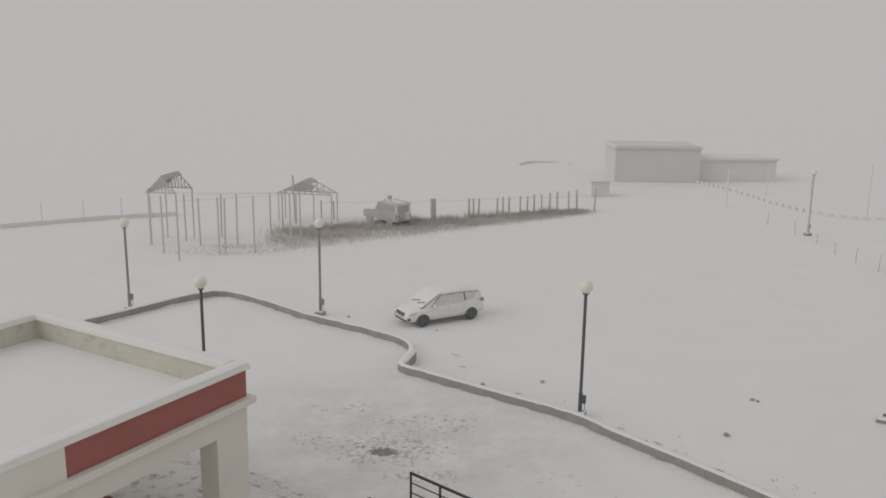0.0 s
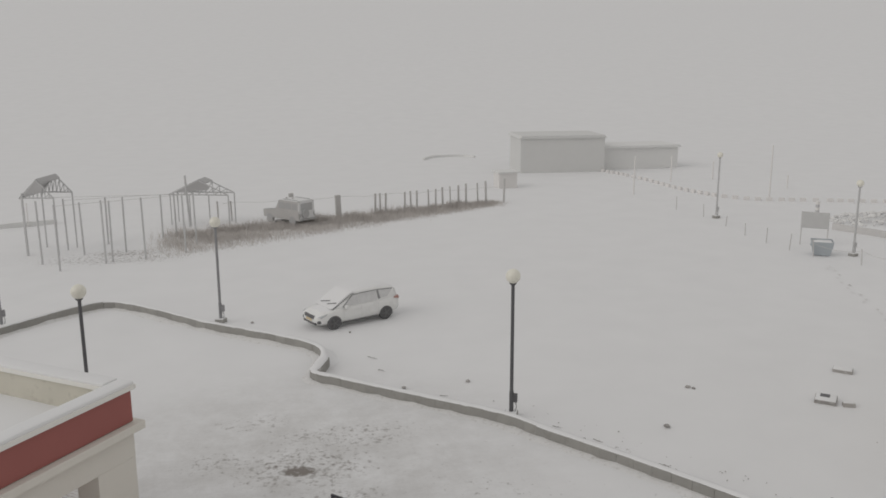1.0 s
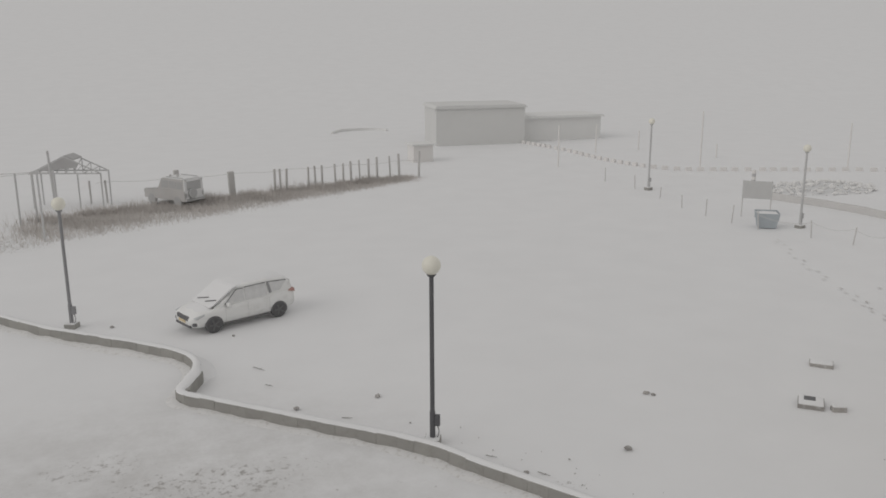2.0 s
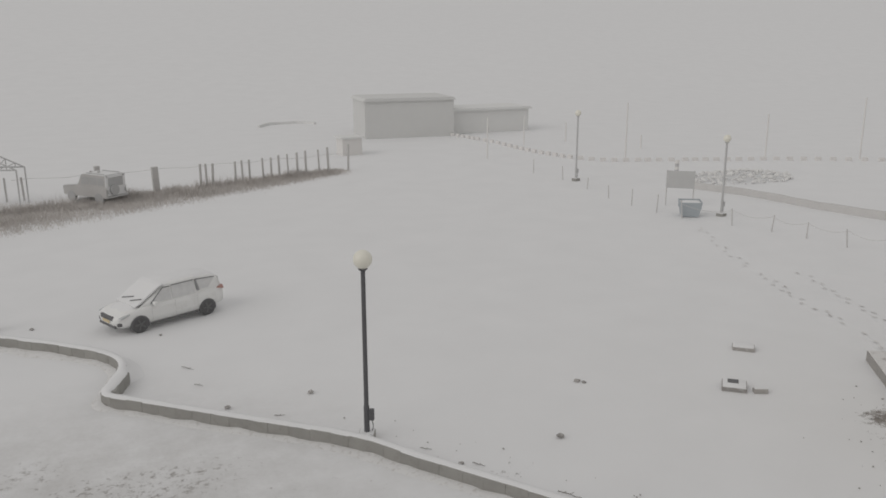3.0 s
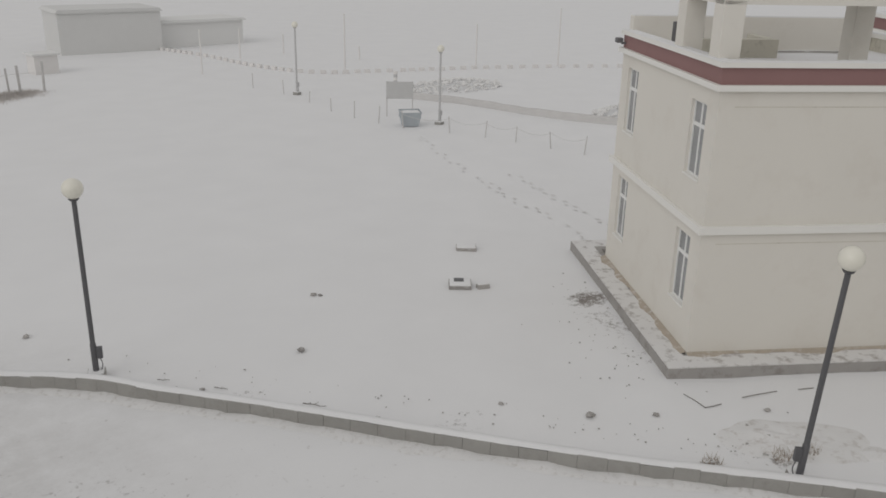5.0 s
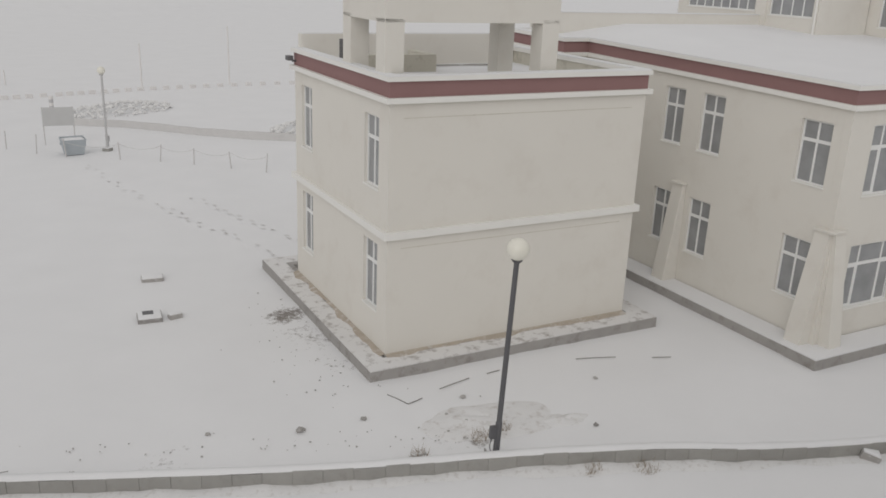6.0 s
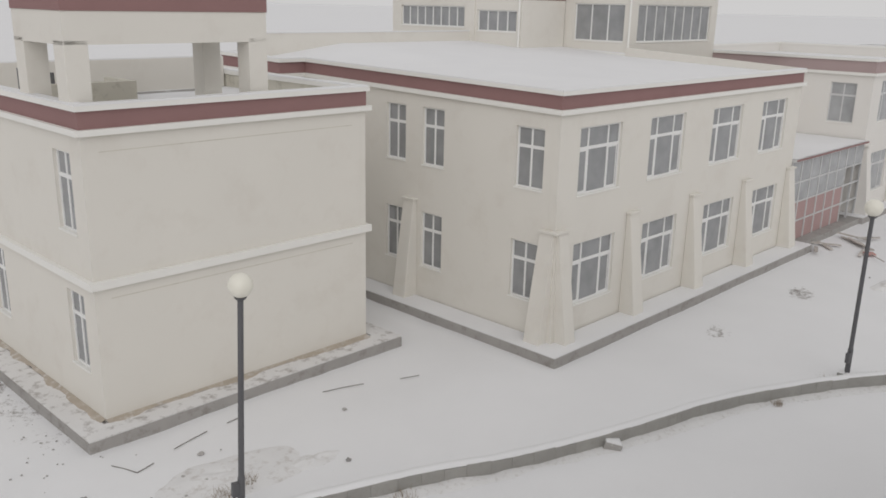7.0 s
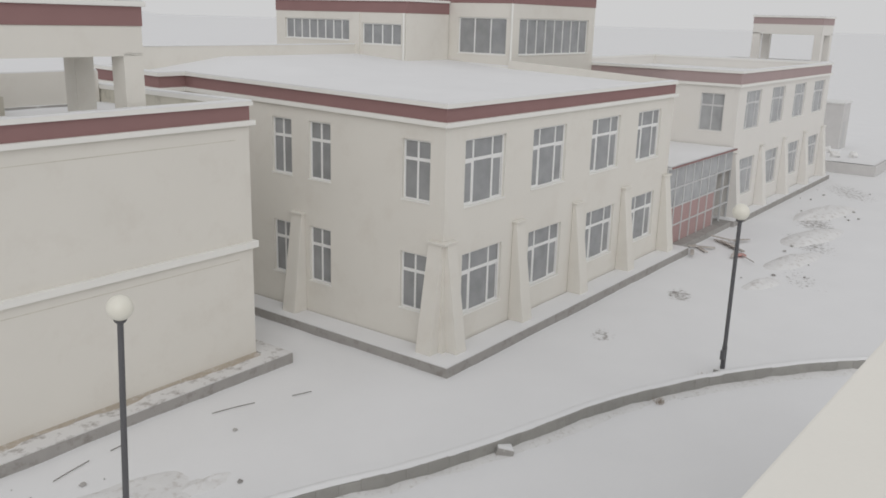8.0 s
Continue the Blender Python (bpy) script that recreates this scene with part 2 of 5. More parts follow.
def add_tube(bm, a, b, r0, r1=None, n=8, caps=True):
    a, b, r1 = Vector(a), Vector(b), r0 if r1 is None else r1
    q = (b - a).to_track_quat("Z", "Y").to_matrix()
    rings = []
    for c, r in ((a, r0), (b, r1)):
        rings.append([bm.verts.new(c + q @ Vector((r * math.cos(6.28318 * i / n), r * math.sin(6.28318 * i / n), 0))) for i in range(n)])
    for i in range(n):
        bm.faces.new((rings[0][i], rings[0][(i + 1) % n], rings[1][(i + 1) % n], rings[1][i]))
    if caps:
        bm.faces.new(rings[0][::-1])
        bm.faces.new(rings[1])
    return bm


def tube(a, b, r0, r1=None, n=8):
    return add_tube(bmesh.new(), a, b, r0, r1, n)


def lathe(profile, n=24):
    """A turned form from (radius, height) pairs."""
    bm = bmesh.new()
    rings = [[bm.verts.new((r * math.cos(6.28318 * i / n), r * math.sin(6.28318 * i / n), z)) for i in range(n)] for r, z in profile]
    for A, B in zip(rings, rings[1:]):
        for i in range(n):
            bm.faces.new((A[i], A[(i + 1) % n], B[(i + 1) % n], B[i]))
    bm.faces.new(rings[0][::-1])
    bm.faces.new(rings[-1])
    return bm


def extrude_profile(pts, y0, y1):
    """A solid from a closed x-z outline between y0 and y1."""
    bm = bmesh.new()
    a = [bm.verts.new((x, y0, z)) for x, z in pts]
    b = [bm.verts.new((x, y1, z)) for x, z in pts]
    n = len(pts)
    bm.faces.new(a)
    bm.faces.new(b[::-1])
    for i in range(n):
        bm.faces.new((a[i], b[i], b[(i + 1) % n], a[(i + 1) % n]))
    bmesh.ops.recalc_face_normals(bm, faces=bm.faces[:])
    return bm


def to_mesh(name, bm, mat, smooth=False):
    me = bpy.data.meshes.new(name)
    if smooth:
        for f in bm.faces:
            f.smooth = True
    bm.to_mesh(me)
    bm.free()
    me.materials.append(mat)
    return me


def part(name, bm, mat, parent=None, label="", smooth=False, m=None):
    ob = new(name, bm if isinstance(bm, bpy.types.Mesh) else to_mesh(name, bm, mat, smooth))
    if parent is not None:
        ob.parent = parent
    if m is not None:
        ob.matrix_basis = m
    return tagged(ob, label)


def thing(name, m, label, category, group="", kind=""):
    ob = new(name)
    ob.empty_display_size = 0.2
    ob.matrix_basis = m
    return tagged(ob, label, category, group, kind)


def rock(seed, r, flat=0.6, sub=2):
    bm = bmesh.new()
    bmesh.ops.create_icosphere(bm, subdivisions=sub, radius=r)
    for v in bm.verts:
        d = v.co.normalized()
        v.co *= 0.75 + 0.55 * noise.noise(d * 1.7 + Vector((seed * 3.1, seed, 0)))
        v.co.z *= flat
    return bm


# ============ ground ============
def lines_to(lo, hi, step, far):
    inner = list(np.arange(lo, hi + 0.01, step))
    out, d = [], step
    while hi + d < far:
        out.append(hi + d)
        d *= 1.5
    return [lo - (o - hi) for o in reversed(out)] + inner + out


def ground():
    xs, ys = lines_to(-26, 50, 0.5, 3200), lines_to(-8, 60, 0.5, 3200)
    verts = []
    for y in ys:
        for x in xs:
            near = 1.0 if (-27 < x < 51 and -9 < y < 61) else 0.0
            z = near * (0.05 * noise.noise(Vector((x * 0.35, y * 0.35, 0))) + 0.025 * noise.noise(Vector((x * 1.3, y * 1.3, 4))))
            # made-up rise beyond the far hall, shaped to hide the horizon line from the camera
            side = max(0.0, min(1.0, (y / max(1.0, abs(x)) - 0.45) / 0.5))
            z += 0.13 * max(0.0, y - 125.0) * side * side * (3 - 2 * side)
            verts.append((x, y, z - 0.03))
    w = len(xs)
    faces = [(j * w + i, j * w + i + 1, (j + 1) * w + i + 1, (j + 1) * w + i) for j in range(len(ys) - 1) for i in range(w - 1)]
    me = bpy.data.meshes.new("ground")
    me.from_pydata(verts, [], faces)
    for p in me.polygons:
        p.use_smooth = True
    me.materials.append(M_GROUND)
    return tagged(new("ground", me), "wide snow-covered ground with slush and bare earth patches", "ground", kind="structure")


def ground_material():
    m = M_SNOW.copy()
    m.name = "ground snow"
    n, l = m.node_tree.nodes, m.node_tree.links
    p = n["Principled BSDF"]
    base = p.inputs["Base Color"].links[0].from_socket
    pos = n.new("ShaderNodeNewGeometry")
    speck = n.new("ShaderNodeTexNoise")
    speck.inputs["Scale"].default_value, speck.inputs["Detail"].default_value, speck.inputs["Roughness"].default_value = 4.6, 12, 0.78
    l.new(pos.outputs["Position"], speck.inputs["Vector"])
    total = None
    # patches of bare wet earth: centre, radius, how much snow is gone
    for cx, cy, rx, ry, amount in ((-2.3, 17.6, 4.2, 2.8, 0.18), (-2.45, 17.35, 1.1, 0.6, 0.33), (-1.2, 15.6, 2.6, 1.2, 0.17), (-4.8, 18.2, 2.2, 1.6, 0.15), (3.0, 15.5, 3.5, 2.0, 0.10),
                                   (18.6, 16.9, 1.3, 1.0, 0.30), (17.9, 15.2, 1.3, 2.2, 0.17), (16.9, 13.4, 1.0, 1.6, 0.12), (15.7, 9.0, 1.5, 1.1, 0.15), (15.7, 8.2, 0.8, 0.5, 0.23), (16.8, 8.0, 1.2, 0.7, 0.16), (14.1, 9.0, 0.6, 0.35, 0.24),
                                   (29.1, -2.6, 1.3, 0.7, 0.19), (34.3, -5.95, 1.5, 0.8, 0.25), (37.5, -11.5, 3.0, 1.4, 0.15), (44.3, -13.7, 4.0, 2.0, 0.20), (49.0, -15.3, 4.5, 1.8, 0.22), (59, -20.4, 6.0, 2.5, 0.18), (26.0, -5.6, 1.2, 0.6, 0.18),
                                   (19.0, 2.3, 0.7, 0.4, 0.25), (20.0, 1.35, 0.5, 0.35, 0.23), (16.0, 5.5, 0.5, 0.3, 0.22), (16.9, 4.5, 0.6, 0.35, 0.22), (24.6, -4.6, 0.8, 0.4, 0.17), (7.0, 17.3, 1.6, 0.8, 0.14), (10.5, 13.4, 2.0, 0.9, 0.13),
                                   (-14.5, 47.0, 9.0, 3.0, 0.17), (-14.0, 48.5, 5.0, 2.0, 0.20), (-1.0, 17.0, 10.0, 6.5, 0.07), (-1.0, 19.6, 5.0, 2.0, 0.15), (-4.0, 21.0, 3.0, 1.5, 0.13), (5.0, 13.0, 8.0, 5.0, 0.07)):
        off = n.new("ShaderNodeVectorMath")
        off.operation = "SUBTRACT"
        off.inputs[1].default_value = (cx, cy, 0)
        l.new(pos.outputs["Position"], off.inputs[0])
        sc = n.new("ShaderNodeVectorMath")
        sc.operation = "MULTIPLY"
        sc.inputs[1].default_value = (1 / rx, 1 / ry, 0)
        l.new(off.outputs[0], sc.inputs[0])
        ln = n.new("ShaderNodeVectorMath")
        ln.operation = "LENGTH"
        l.new(sc.outputs[0], ln.inputs[0])
        mr = n.new("ShaderNodeMapRange")
        mr.interpolation_type = "SMOOTHSTEP"
        mr.inputs["From Min"].default_value, mr.inputs["From Max"].default_value = 0.15, 1.0
        mr.inputs["To Min"].default_value, mr.inputs["To Max"].default_value = amount, 0.0
        l.new(ln.outputs["Value"], mr.inputs["Value"])
        if total is None:
            total = mr.outputs["Result"]
        else:
            mx = n.new("ShaderNodeMath")
            mx.operation = "MAXIMUM"
            l.new(total, mx.inputs[0])
            l.new(mr.outputs["Result"], mx.inputs[1])
            total = mx.outputs[0]
    s = n.new("ShaderNodeMath")
    l.new(speck.outputs["Fac"], s.inputs[0])
    l.new(total, s.inputs[1])
    # thin trodden slush on the drive
    dist = n.new("ShaderNodeVectorMath")
    dist.operation = "DISTANCE"
    dist.inputs[1].default_value = (-2.5, 17.5, 0)
    l.new(pos.outputs["Position"], dist.inputs[0])
    near = n.new("ShaderNodeMapRange")
    near.interpolation_type = "SMOOTHSTEP"
    near.inputs["From Min"].default_value, near.inputs["From Max"].default_value = 2.0, 11.0
    near.inputs["To Min"].default_value, near.inputs["To Max"].default_value = 0.75, 0.0
    l.new(dist.outputs["Value"], near.inputs["Value"])
    grit = n.new("ShaderNodeTexNoise")
    grit.inputs["Scale"].default_value, grit.inputs["Detail"].default_value, grit.inputs["Roughness"].default_value = 0.5, 12, 0.8
    l.new(pos.outputs["Position"], grit.inputs["Vector"])
    gr = n.new("ShaderNodeMapRange")
    gr.inputs["From Min"].default_value, gr.inputs["From Max"].default_value = 0.35, 0.62
    l.new(grit.outputs["Fac"], gr.inputs["Value"])
    much = n.new("ShaderNodeMath")
    much.operation = "MULTIPLY"
    l.new(near.outputs["Result"], much.inputs[0])
    l.new(gr.outputs["Result"], much.inputs[1])
    slush = n.new("ShaderNodeMix")
    slush.data_type = "RGBA"
    slush.inputs["B"].default_value = (0.56, 0.55, 0.54, 1)
    l.new(much.outputs[0], slush.inputs["Factor"])
    l.new(base, slush.inputs["A"])
    base = slush.outputs["Result"]
    cut = n.new("ShaderNodeMapRange")
    cut.inputs["From Min"].default_value, cut.inputs["From Max"].default_value = 0.66, 0.80
    cut.inputs["To Max"].default_value = 0.85
    l.new(s.outputs[0], cut.inputs["Value"])
    mix = n.new("ShaderNodeMix")
    mix.data_type = "RGBA"
    mix.inputs["B"].default_value = (0.17, 0.145, 0.125, 1)
    l.new(cut.outputs["Result"], mix.inputs["Factor"])
    l.new(base, mix.inputs["A"])
    l.new(mix.outputs["Result"], p.inputs["Base Color"])
    return m


M_GROUND = ground_material()
ground()

# ============ kerb round the drive ============
KERB = [(-17.6, 30.0), (-16.3, 31.5), (-14.3, 34.0), (-13.1, 35.3), (-12.1, 35.8), (-11.0, 35.3), (-9.2, 33.8), (-7.2, 31.9), (-5.0, 30.3), (-3.5, 29.2), (-2.41, 28.24), (-1.98, 27.64), (-1.80, 27.03), (-1.82, 26.45),
        (-2.05, 25.6), (-2.2, 25.04), (-2.15, 24.69), (-1.95, 24.42), (-1.2, 23.85), (1.3, 21.95), (4.1, 19.8), (5.4, 18.2), (7.5, 15.7), (9.9, 12.7), (12.3, 9.8), (15.1, 6.8), (17.2, 4.35), (18.3, 2.75), (19.75, 0.97), (21.25, -0.6), (22.8, -2.15), (24.35, -4.15), (25.7, -6.35),
        (26.95, -9.0), (27.7, -11.5), (28.0, -14.0)]


def smooth_path(pts, step):
    dense = []
    P = [Vector(p) for p in pts]
    P = [2 * P[0] - P[1], *P, 2 * P[-1] - P[-2]]
    for a, b, c, d in zip(P, P[1:], P[2:], P[3:]):
        for i in range(24):
            t = i / 24
            dense.append(0.5 * (2 * b + (c - a) * t + (2 * a - 5 * b + 4 * c - d) * t * t + (3 * b - a - 3 * c + d) * t ** 3))
    out, run = [dense[0]], 0.0
    for p, q in zip(dense, dense[1:]):
        run += (q - p).length
        if run >= step:
            out.append(q)
            run = 0.0
    return out


def kerb():
    k = thing("kerb", Matrix(), "grey concrete kerb stones with a cap of snow round the drive", "kerb", kind="structure")
    path = smooth_path(KERB, 0.52)
    stone = to_mesh("kerb_stone", box(-0.275, 0.275, 0.0, 0.26, -0.2, 0.33, 0.015), M_CONCRETE)
    rnd = random.Random(5)
    for p, q in zip(path, path[1:]):
        mid, d = (p + q) / 2, q - p
        wide = 1.66 if mid.x < -1.0 and 24.75 < mid.y < 26.5 else 1.0
        part("kerb_stone", stone, None, k, m=pose(mid.x, mid.y, rnd.uniform(-0.02, 0.012), rnd.uniform(-1.2, 1.2), 0, math.degrees(math.atan2(d.y, d.x)) + rnd.uniform(-0.8, 0.8)) @ Matrix.Diagonal((d.length / 0.55, wide, 1, 1)))
    fine = smooth_path(KERB, 0.2)
    bm = bmesh.new()
    rows = []
    for i, p in enumerate(fine):
        d = (fine[min(i + 1, len(fine) - 1)] - fine[max(i - 1, 0)]).normalized()
        s = Vector((-d.y, d.x))
        row = []
        b = max(0.0, min(1.0, (p.y - 24.65) / 0.35, (26.65 - p.y) / 0.45)) if p.x < -1.0 else 0.0
        b = b * b * (3 - 2 * b)
        for (o, z), (o2, z2) in zip(((0.012, 0.322), (0.03, 0.355), (0.13, 0.385), (0.24, 0.36), (0.275, 0.30), (0.42, 0.10), (0.75, -0.03)),
                                    ((0.012, 0.322), (0.03, 0.355), (0.2, 0.385), (0.38, 0.37), (0.41, 0.335), (0.41, 0.1), (0.41, -0.05))):
            o, z = o + (o2 - o) * b, z + (z2 - z) * b
            z += 0.02 * noise.noise(Vector((p.x * 2, p.y * 2, o * 9)))
            o += 0.012 * noise.noise(Vector((p.x * 3, p.y * 3, o * 5)))
            row.append(bm.verts.new((p.x + s.x * o, p.y + s.y * o, z)))
        rows.append(row)
    for A, B in zip(rows, rows[1:]):
        for i in range(len(A) - 1):
            bm.faces.new((A[i], B[i], B[i + 1], A[i + 1]))
    bmesh.ops.recalc_face_normals(bm, faces=bm.faces[:])
    part("snow_cap", bm, M_SNOW, k, "soft uneven snow lying on the kerb", smooth=True)
    bm = bmesh.new()
    rows = []
    for i, p in enumerate(fine):
        d = (fine[min(i + 1, len(fine) - 1)] - fine[max(i - 1, 0)]).normalized()
        q = Vector((-d.y, d.x))
        h = 0.035 + 0.06 * noise.noise(Vector((p.x * 1.4, p.y * 1.4, 7))) + 0.03 * noise.noise(Vector((p.x * 6, p.y * 6, 2)))
        rows.append([bm.verts.new((p.x + q.x * o, p.y + q.y * o, z)) for o, z in ((0.02, max(0.0, h)), (-0.03, max(0.0, h) * 0.9), (-0.12 - h, max(0.0, h) * 0.35), (-0.38, -0.06))])
    for A, B in zip(rows, rows[1:]):
        for i in range(3):
            bm.faces.new((A[i], B[i], B[i + 1], A[i + 1]))
    bmesh.ops.recalc_face_normals(bm, faces=bm.faces[:])
    part("snow_drift", bm, M_SNOW_GRIT, k, "gritty snow drifted against the foot of the kerb", smooth=True)


# ============ street lamps ============
def street_lamp(x, y, neck=4.5, far=False, turn=0, lean=(0, 0)):
    # distant posts take a lighter paint that has the mist haze in it
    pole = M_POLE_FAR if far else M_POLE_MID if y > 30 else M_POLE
    L = thing("street_lamp", pose(x, y, 0, *lean) @ pose(0, 0, 0, 0, 0, turn), "haze-pale street lamp with a round globe far in the mist" if far else "dark grey street lamp post with a cream globe on top", "street lamp", "lamps round the yard")
    part("base_block", box(-0.21, 0.21, -0.21, 0.21, -0.1, 0.16, 0.02), M_CONCRETE, L, "small concrete footing")
    part("base_snow", box(-0.19, 0.19, -0.19, 0.19, 0.15, 0.19, 0.018), M_SNOW, L)
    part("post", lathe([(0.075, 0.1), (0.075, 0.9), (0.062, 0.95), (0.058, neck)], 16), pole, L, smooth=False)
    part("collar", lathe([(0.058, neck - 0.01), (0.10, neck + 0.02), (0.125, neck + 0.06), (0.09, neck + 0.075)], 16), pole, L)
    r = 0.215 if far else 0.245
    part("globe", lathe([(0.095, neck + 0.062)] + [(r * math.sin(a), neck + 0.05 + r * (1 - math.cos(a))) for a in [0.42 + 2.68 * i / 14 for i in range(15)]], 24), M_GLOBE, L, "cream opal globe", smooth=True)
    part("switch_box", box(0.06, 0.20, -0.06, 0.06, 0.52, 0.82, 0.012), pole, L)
    bm = bmesh.new()
    prev = Vector((0.12, 0, 0.53))
    for i in range(1, 9):
        a = i / 8
        q = Vector((0.12 + 0.05 * math.sin(a * 3.1), 0, 0.53 - 0.36 * a))
        add_tube(bm, prev, q, 0.012, n=6)
        prev = q
    part("cable", bm, M_RUBBER, L)
    return L


kerb()
for x, y, neck, turn in ((4.61, 20.3, 4.6, -20), (-6.35, 32.75, 4.4, -20), (-9.4, 21.9, 4.23, 30), (-16.1, 33.3, 4.23, 40), (15.13, 7.52, 4.7, 140), (26.35, -6.08, 4.8, 150)):
    street_lamp(x, y, neck, turn=turn, lean=(1.5, 1.9) if 15 < x < 16 else (0, 0))
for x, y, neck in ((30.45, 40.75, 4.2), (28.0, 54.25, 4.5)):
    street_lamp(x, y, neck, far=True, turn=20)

# ============ office buildings ============
ANGLE = -30.3
SITE = pose(17.5, 12.3, 0, 0, 0, ANGLE)


def wall_mesh(length, z0, z1, thick, openings):
    """An upright wall along x with its outer face on y = 0; openings (x0, x1, z0, z1) go right through."""
    bm = bmesh.new()
    xs = sorted({0.0, length, *[v for o in openings for v in o[:2]]})
    zs = sorted({z0, z1, *[v for o in openings for v in o[2:]]})
    cache = {}

    def vert(x, y, z):
        key = (round(x, 4), y, round(z, 4))
        if key not in cache:
            cache[key] = bm.verts.new((x, y, z))
        return cache[key]

    def hole(a, b, c, d):
        mx, mz = (a + b) / 2, (c + d) / 2
        return mx < 0 or mx > length or mz < z0 or mz > z1 or any(o[0] < mx < o[1] and o[2] < mz < o[3] for o in openings)

    for i in range(len(xs) - 1):
        for j in range(len(zs) - 1):
            a, b, c, d = xs[i], xs[i + 1], zs[j], zs[j + 1]
            if hole(a, b, c, d):
                continue
            bm.faces.new((vert(a, 0, c), vert(b, 0, c), vert(b, 0, d), vert(a, 0, d)))
            bm.faces.new((vert(a, thick, d), vert(b, thick, d), vert(b, thick, c), vert(a, thick, c)))
            na, nb = (xs[i - 1] if i else -1), (xs[i + 2] if i + 2 < len(xs) else length + 1)
            nc, nd = (zs[j - 1] if j else z0 - 1), (zs[j + 2] if j + 2 < len(zs) else z1 + 1)
            if hole(na, a, c, d):
                bm.faces.new((vert(a, 0, c), vert(a, 0, d), vert(a, thick, d), vert(a, thick, c)))
            if hole(b, nb, c, d):
                bm.faces.new((vert(b, 0, d), vert(b, 0, c), vert(b, thick, c), vert(b, thick, d)))
            if hole(a, b, nc, c):
                bm.faces.new((vert(b, 0, c), vert(a, 0, c), vert(a, thick, c), vert(b, thick, c)))
            if hole(a, b, d, nd):
                bm.faces.new((vert(a, 0, d), vert(b, 0, d), vert(b, thick, d), vert(a, thick, d)))
    return bm


def window(parent, m, w, h, lights=2, frame_mat=None, curtain=True, seed=0, bar=True):
    """A framed window whose lower left outer corner is the origin of m: x along the wall, y inwards."""
    fm = frame_mat or M_FRAME
    t, y0, y1, zt = 0.055, 0.09, 0.15, h * (0.68 if bar else 0.5)
    bm = band([(0, 0), (w, 0), (w, h), (0, h)], y0, y1, t)
    for v in bm.verts:
        v.co = Vector((v.co.x, v.co.z, v.co.y))
    bmesh.ops.reverse_faces(bm, faces=bm.faces[:])
    win = part("window", bm, fm, parent, m=m)
    if bar:
        part("transom", box(t, w - t, y0 + 0.005, y1 - 0.005, zt - 0.05, zt + 0.05), fm, win)
    # three lights: a wide fixed one between two narrow sashes
    cuts = [w * 0.25, w * 0.72] if lights == 3 and bar else [w * i / lights for i in range(1, lights)]
    spans = ((t, zt - 0.05), (zt + 0.05, h - t)) if bar else ((t, h - t),)
    for x in cuts:
        for za, zb in spans:
            part("mullion", box(x - 0.032, x + 0.032, y0 + 0.01, y1 - 0.01, za, zb), fm, win)
    edges = [t] + cuts + [w - t]
    if lights == 3 and bar:
        for a, b in (edges[:2], edges[2:]):
            bm = band([(a + 0.03, t), (b - 0.03, t), (b - 0.03, zt - 0.05), (a + 0.03, zt - 0.05)], y1 - 0.035, y1 + 0.01, 0.045)
            for v in bm.verts:
                v.co = Vector((v.co.x, v.co.z, v.co.y))
            bmesh.ops.reverse_faces(bm, faces=bm.faces[:])
            part("sash", bm, fm, win)
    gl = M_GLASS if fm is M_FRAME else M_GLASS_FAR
    for a, b in zip(edges, edges[1:]):
        for za, zb in spans:
            part("pane", box(a, b, y1 - 0.028, y1 - 0.022, za - 0.01, zb + 0.01), gl, win)
    part("sill", box(-0.03, w + 0.03, -0.03, 0.089, -0.04, 0.012, 0.008), M_TRIM, win)
    rnd = random.Random(seed)
    if curtain:
        for a, b in ((0.02, w * rnd.uniform(0.22, 0.46)), (w * rnd.uniform(0.6, 0.8), w - 0.02)):
            cm = bmesh.new()
            n = 14
            rows = []
            for i in range(n + 1):
                x = a + (b - a) * i / n
                y = 0.24 + 0.03 * math.sin(i * 1.9)
                rows.append((cm.verts.new((x, y, 0.0)), cm.verts.new((x, y, h))))
            for p, q in zip(rows, rows[1:]):
                cm.faces.new((p[0], q[0], q[1], p[1]))
            part("curtain", cm, M_CURTAIN, win, "pale curtain behind the glass")
    return win


def buttress(parent, m, w=0.62, h=3.45, foot=0.62, top=0.16, mat=None):
    """A battered pier against a wall: x along the wall, leaning in from its foot."""
    bm = bmesh.new()
    v = [bm.verts.new(c) for c in ((-w / 2, -foot, 0), (w / 2, -foot, 0), (w / 2, -0.002, 0), (-w / 2, -0.002, 0), (-w * 0.42, -top, h), (w * 0.42, -top, h), (w * 0.42, -0.002, h), (-w * 0.42, -0.002, h))]
    for f in ((3, 2, 1, 0), (4, 5, 6, 7), (0, 1, 5, 4), (1, 2, 6, 5), (2, 3, 7, 6), (3, 0, 4, 7)):
        bm.faces.new([v[i] for i in f])
    bmesh.ops.bevel(bm, geom=bm.edges[:], offset=0.02, segments=1, affect="EDGES")
    part("buttress", bm, mat or M_WALL, parent, m=m)
    part("buttress_cap", box(-w * 0.5, w * 0.5, -top - 0.06, -0.002, h + 0.003, h + 0.08, 0.015), mat or M_WALL, parent, m=m)


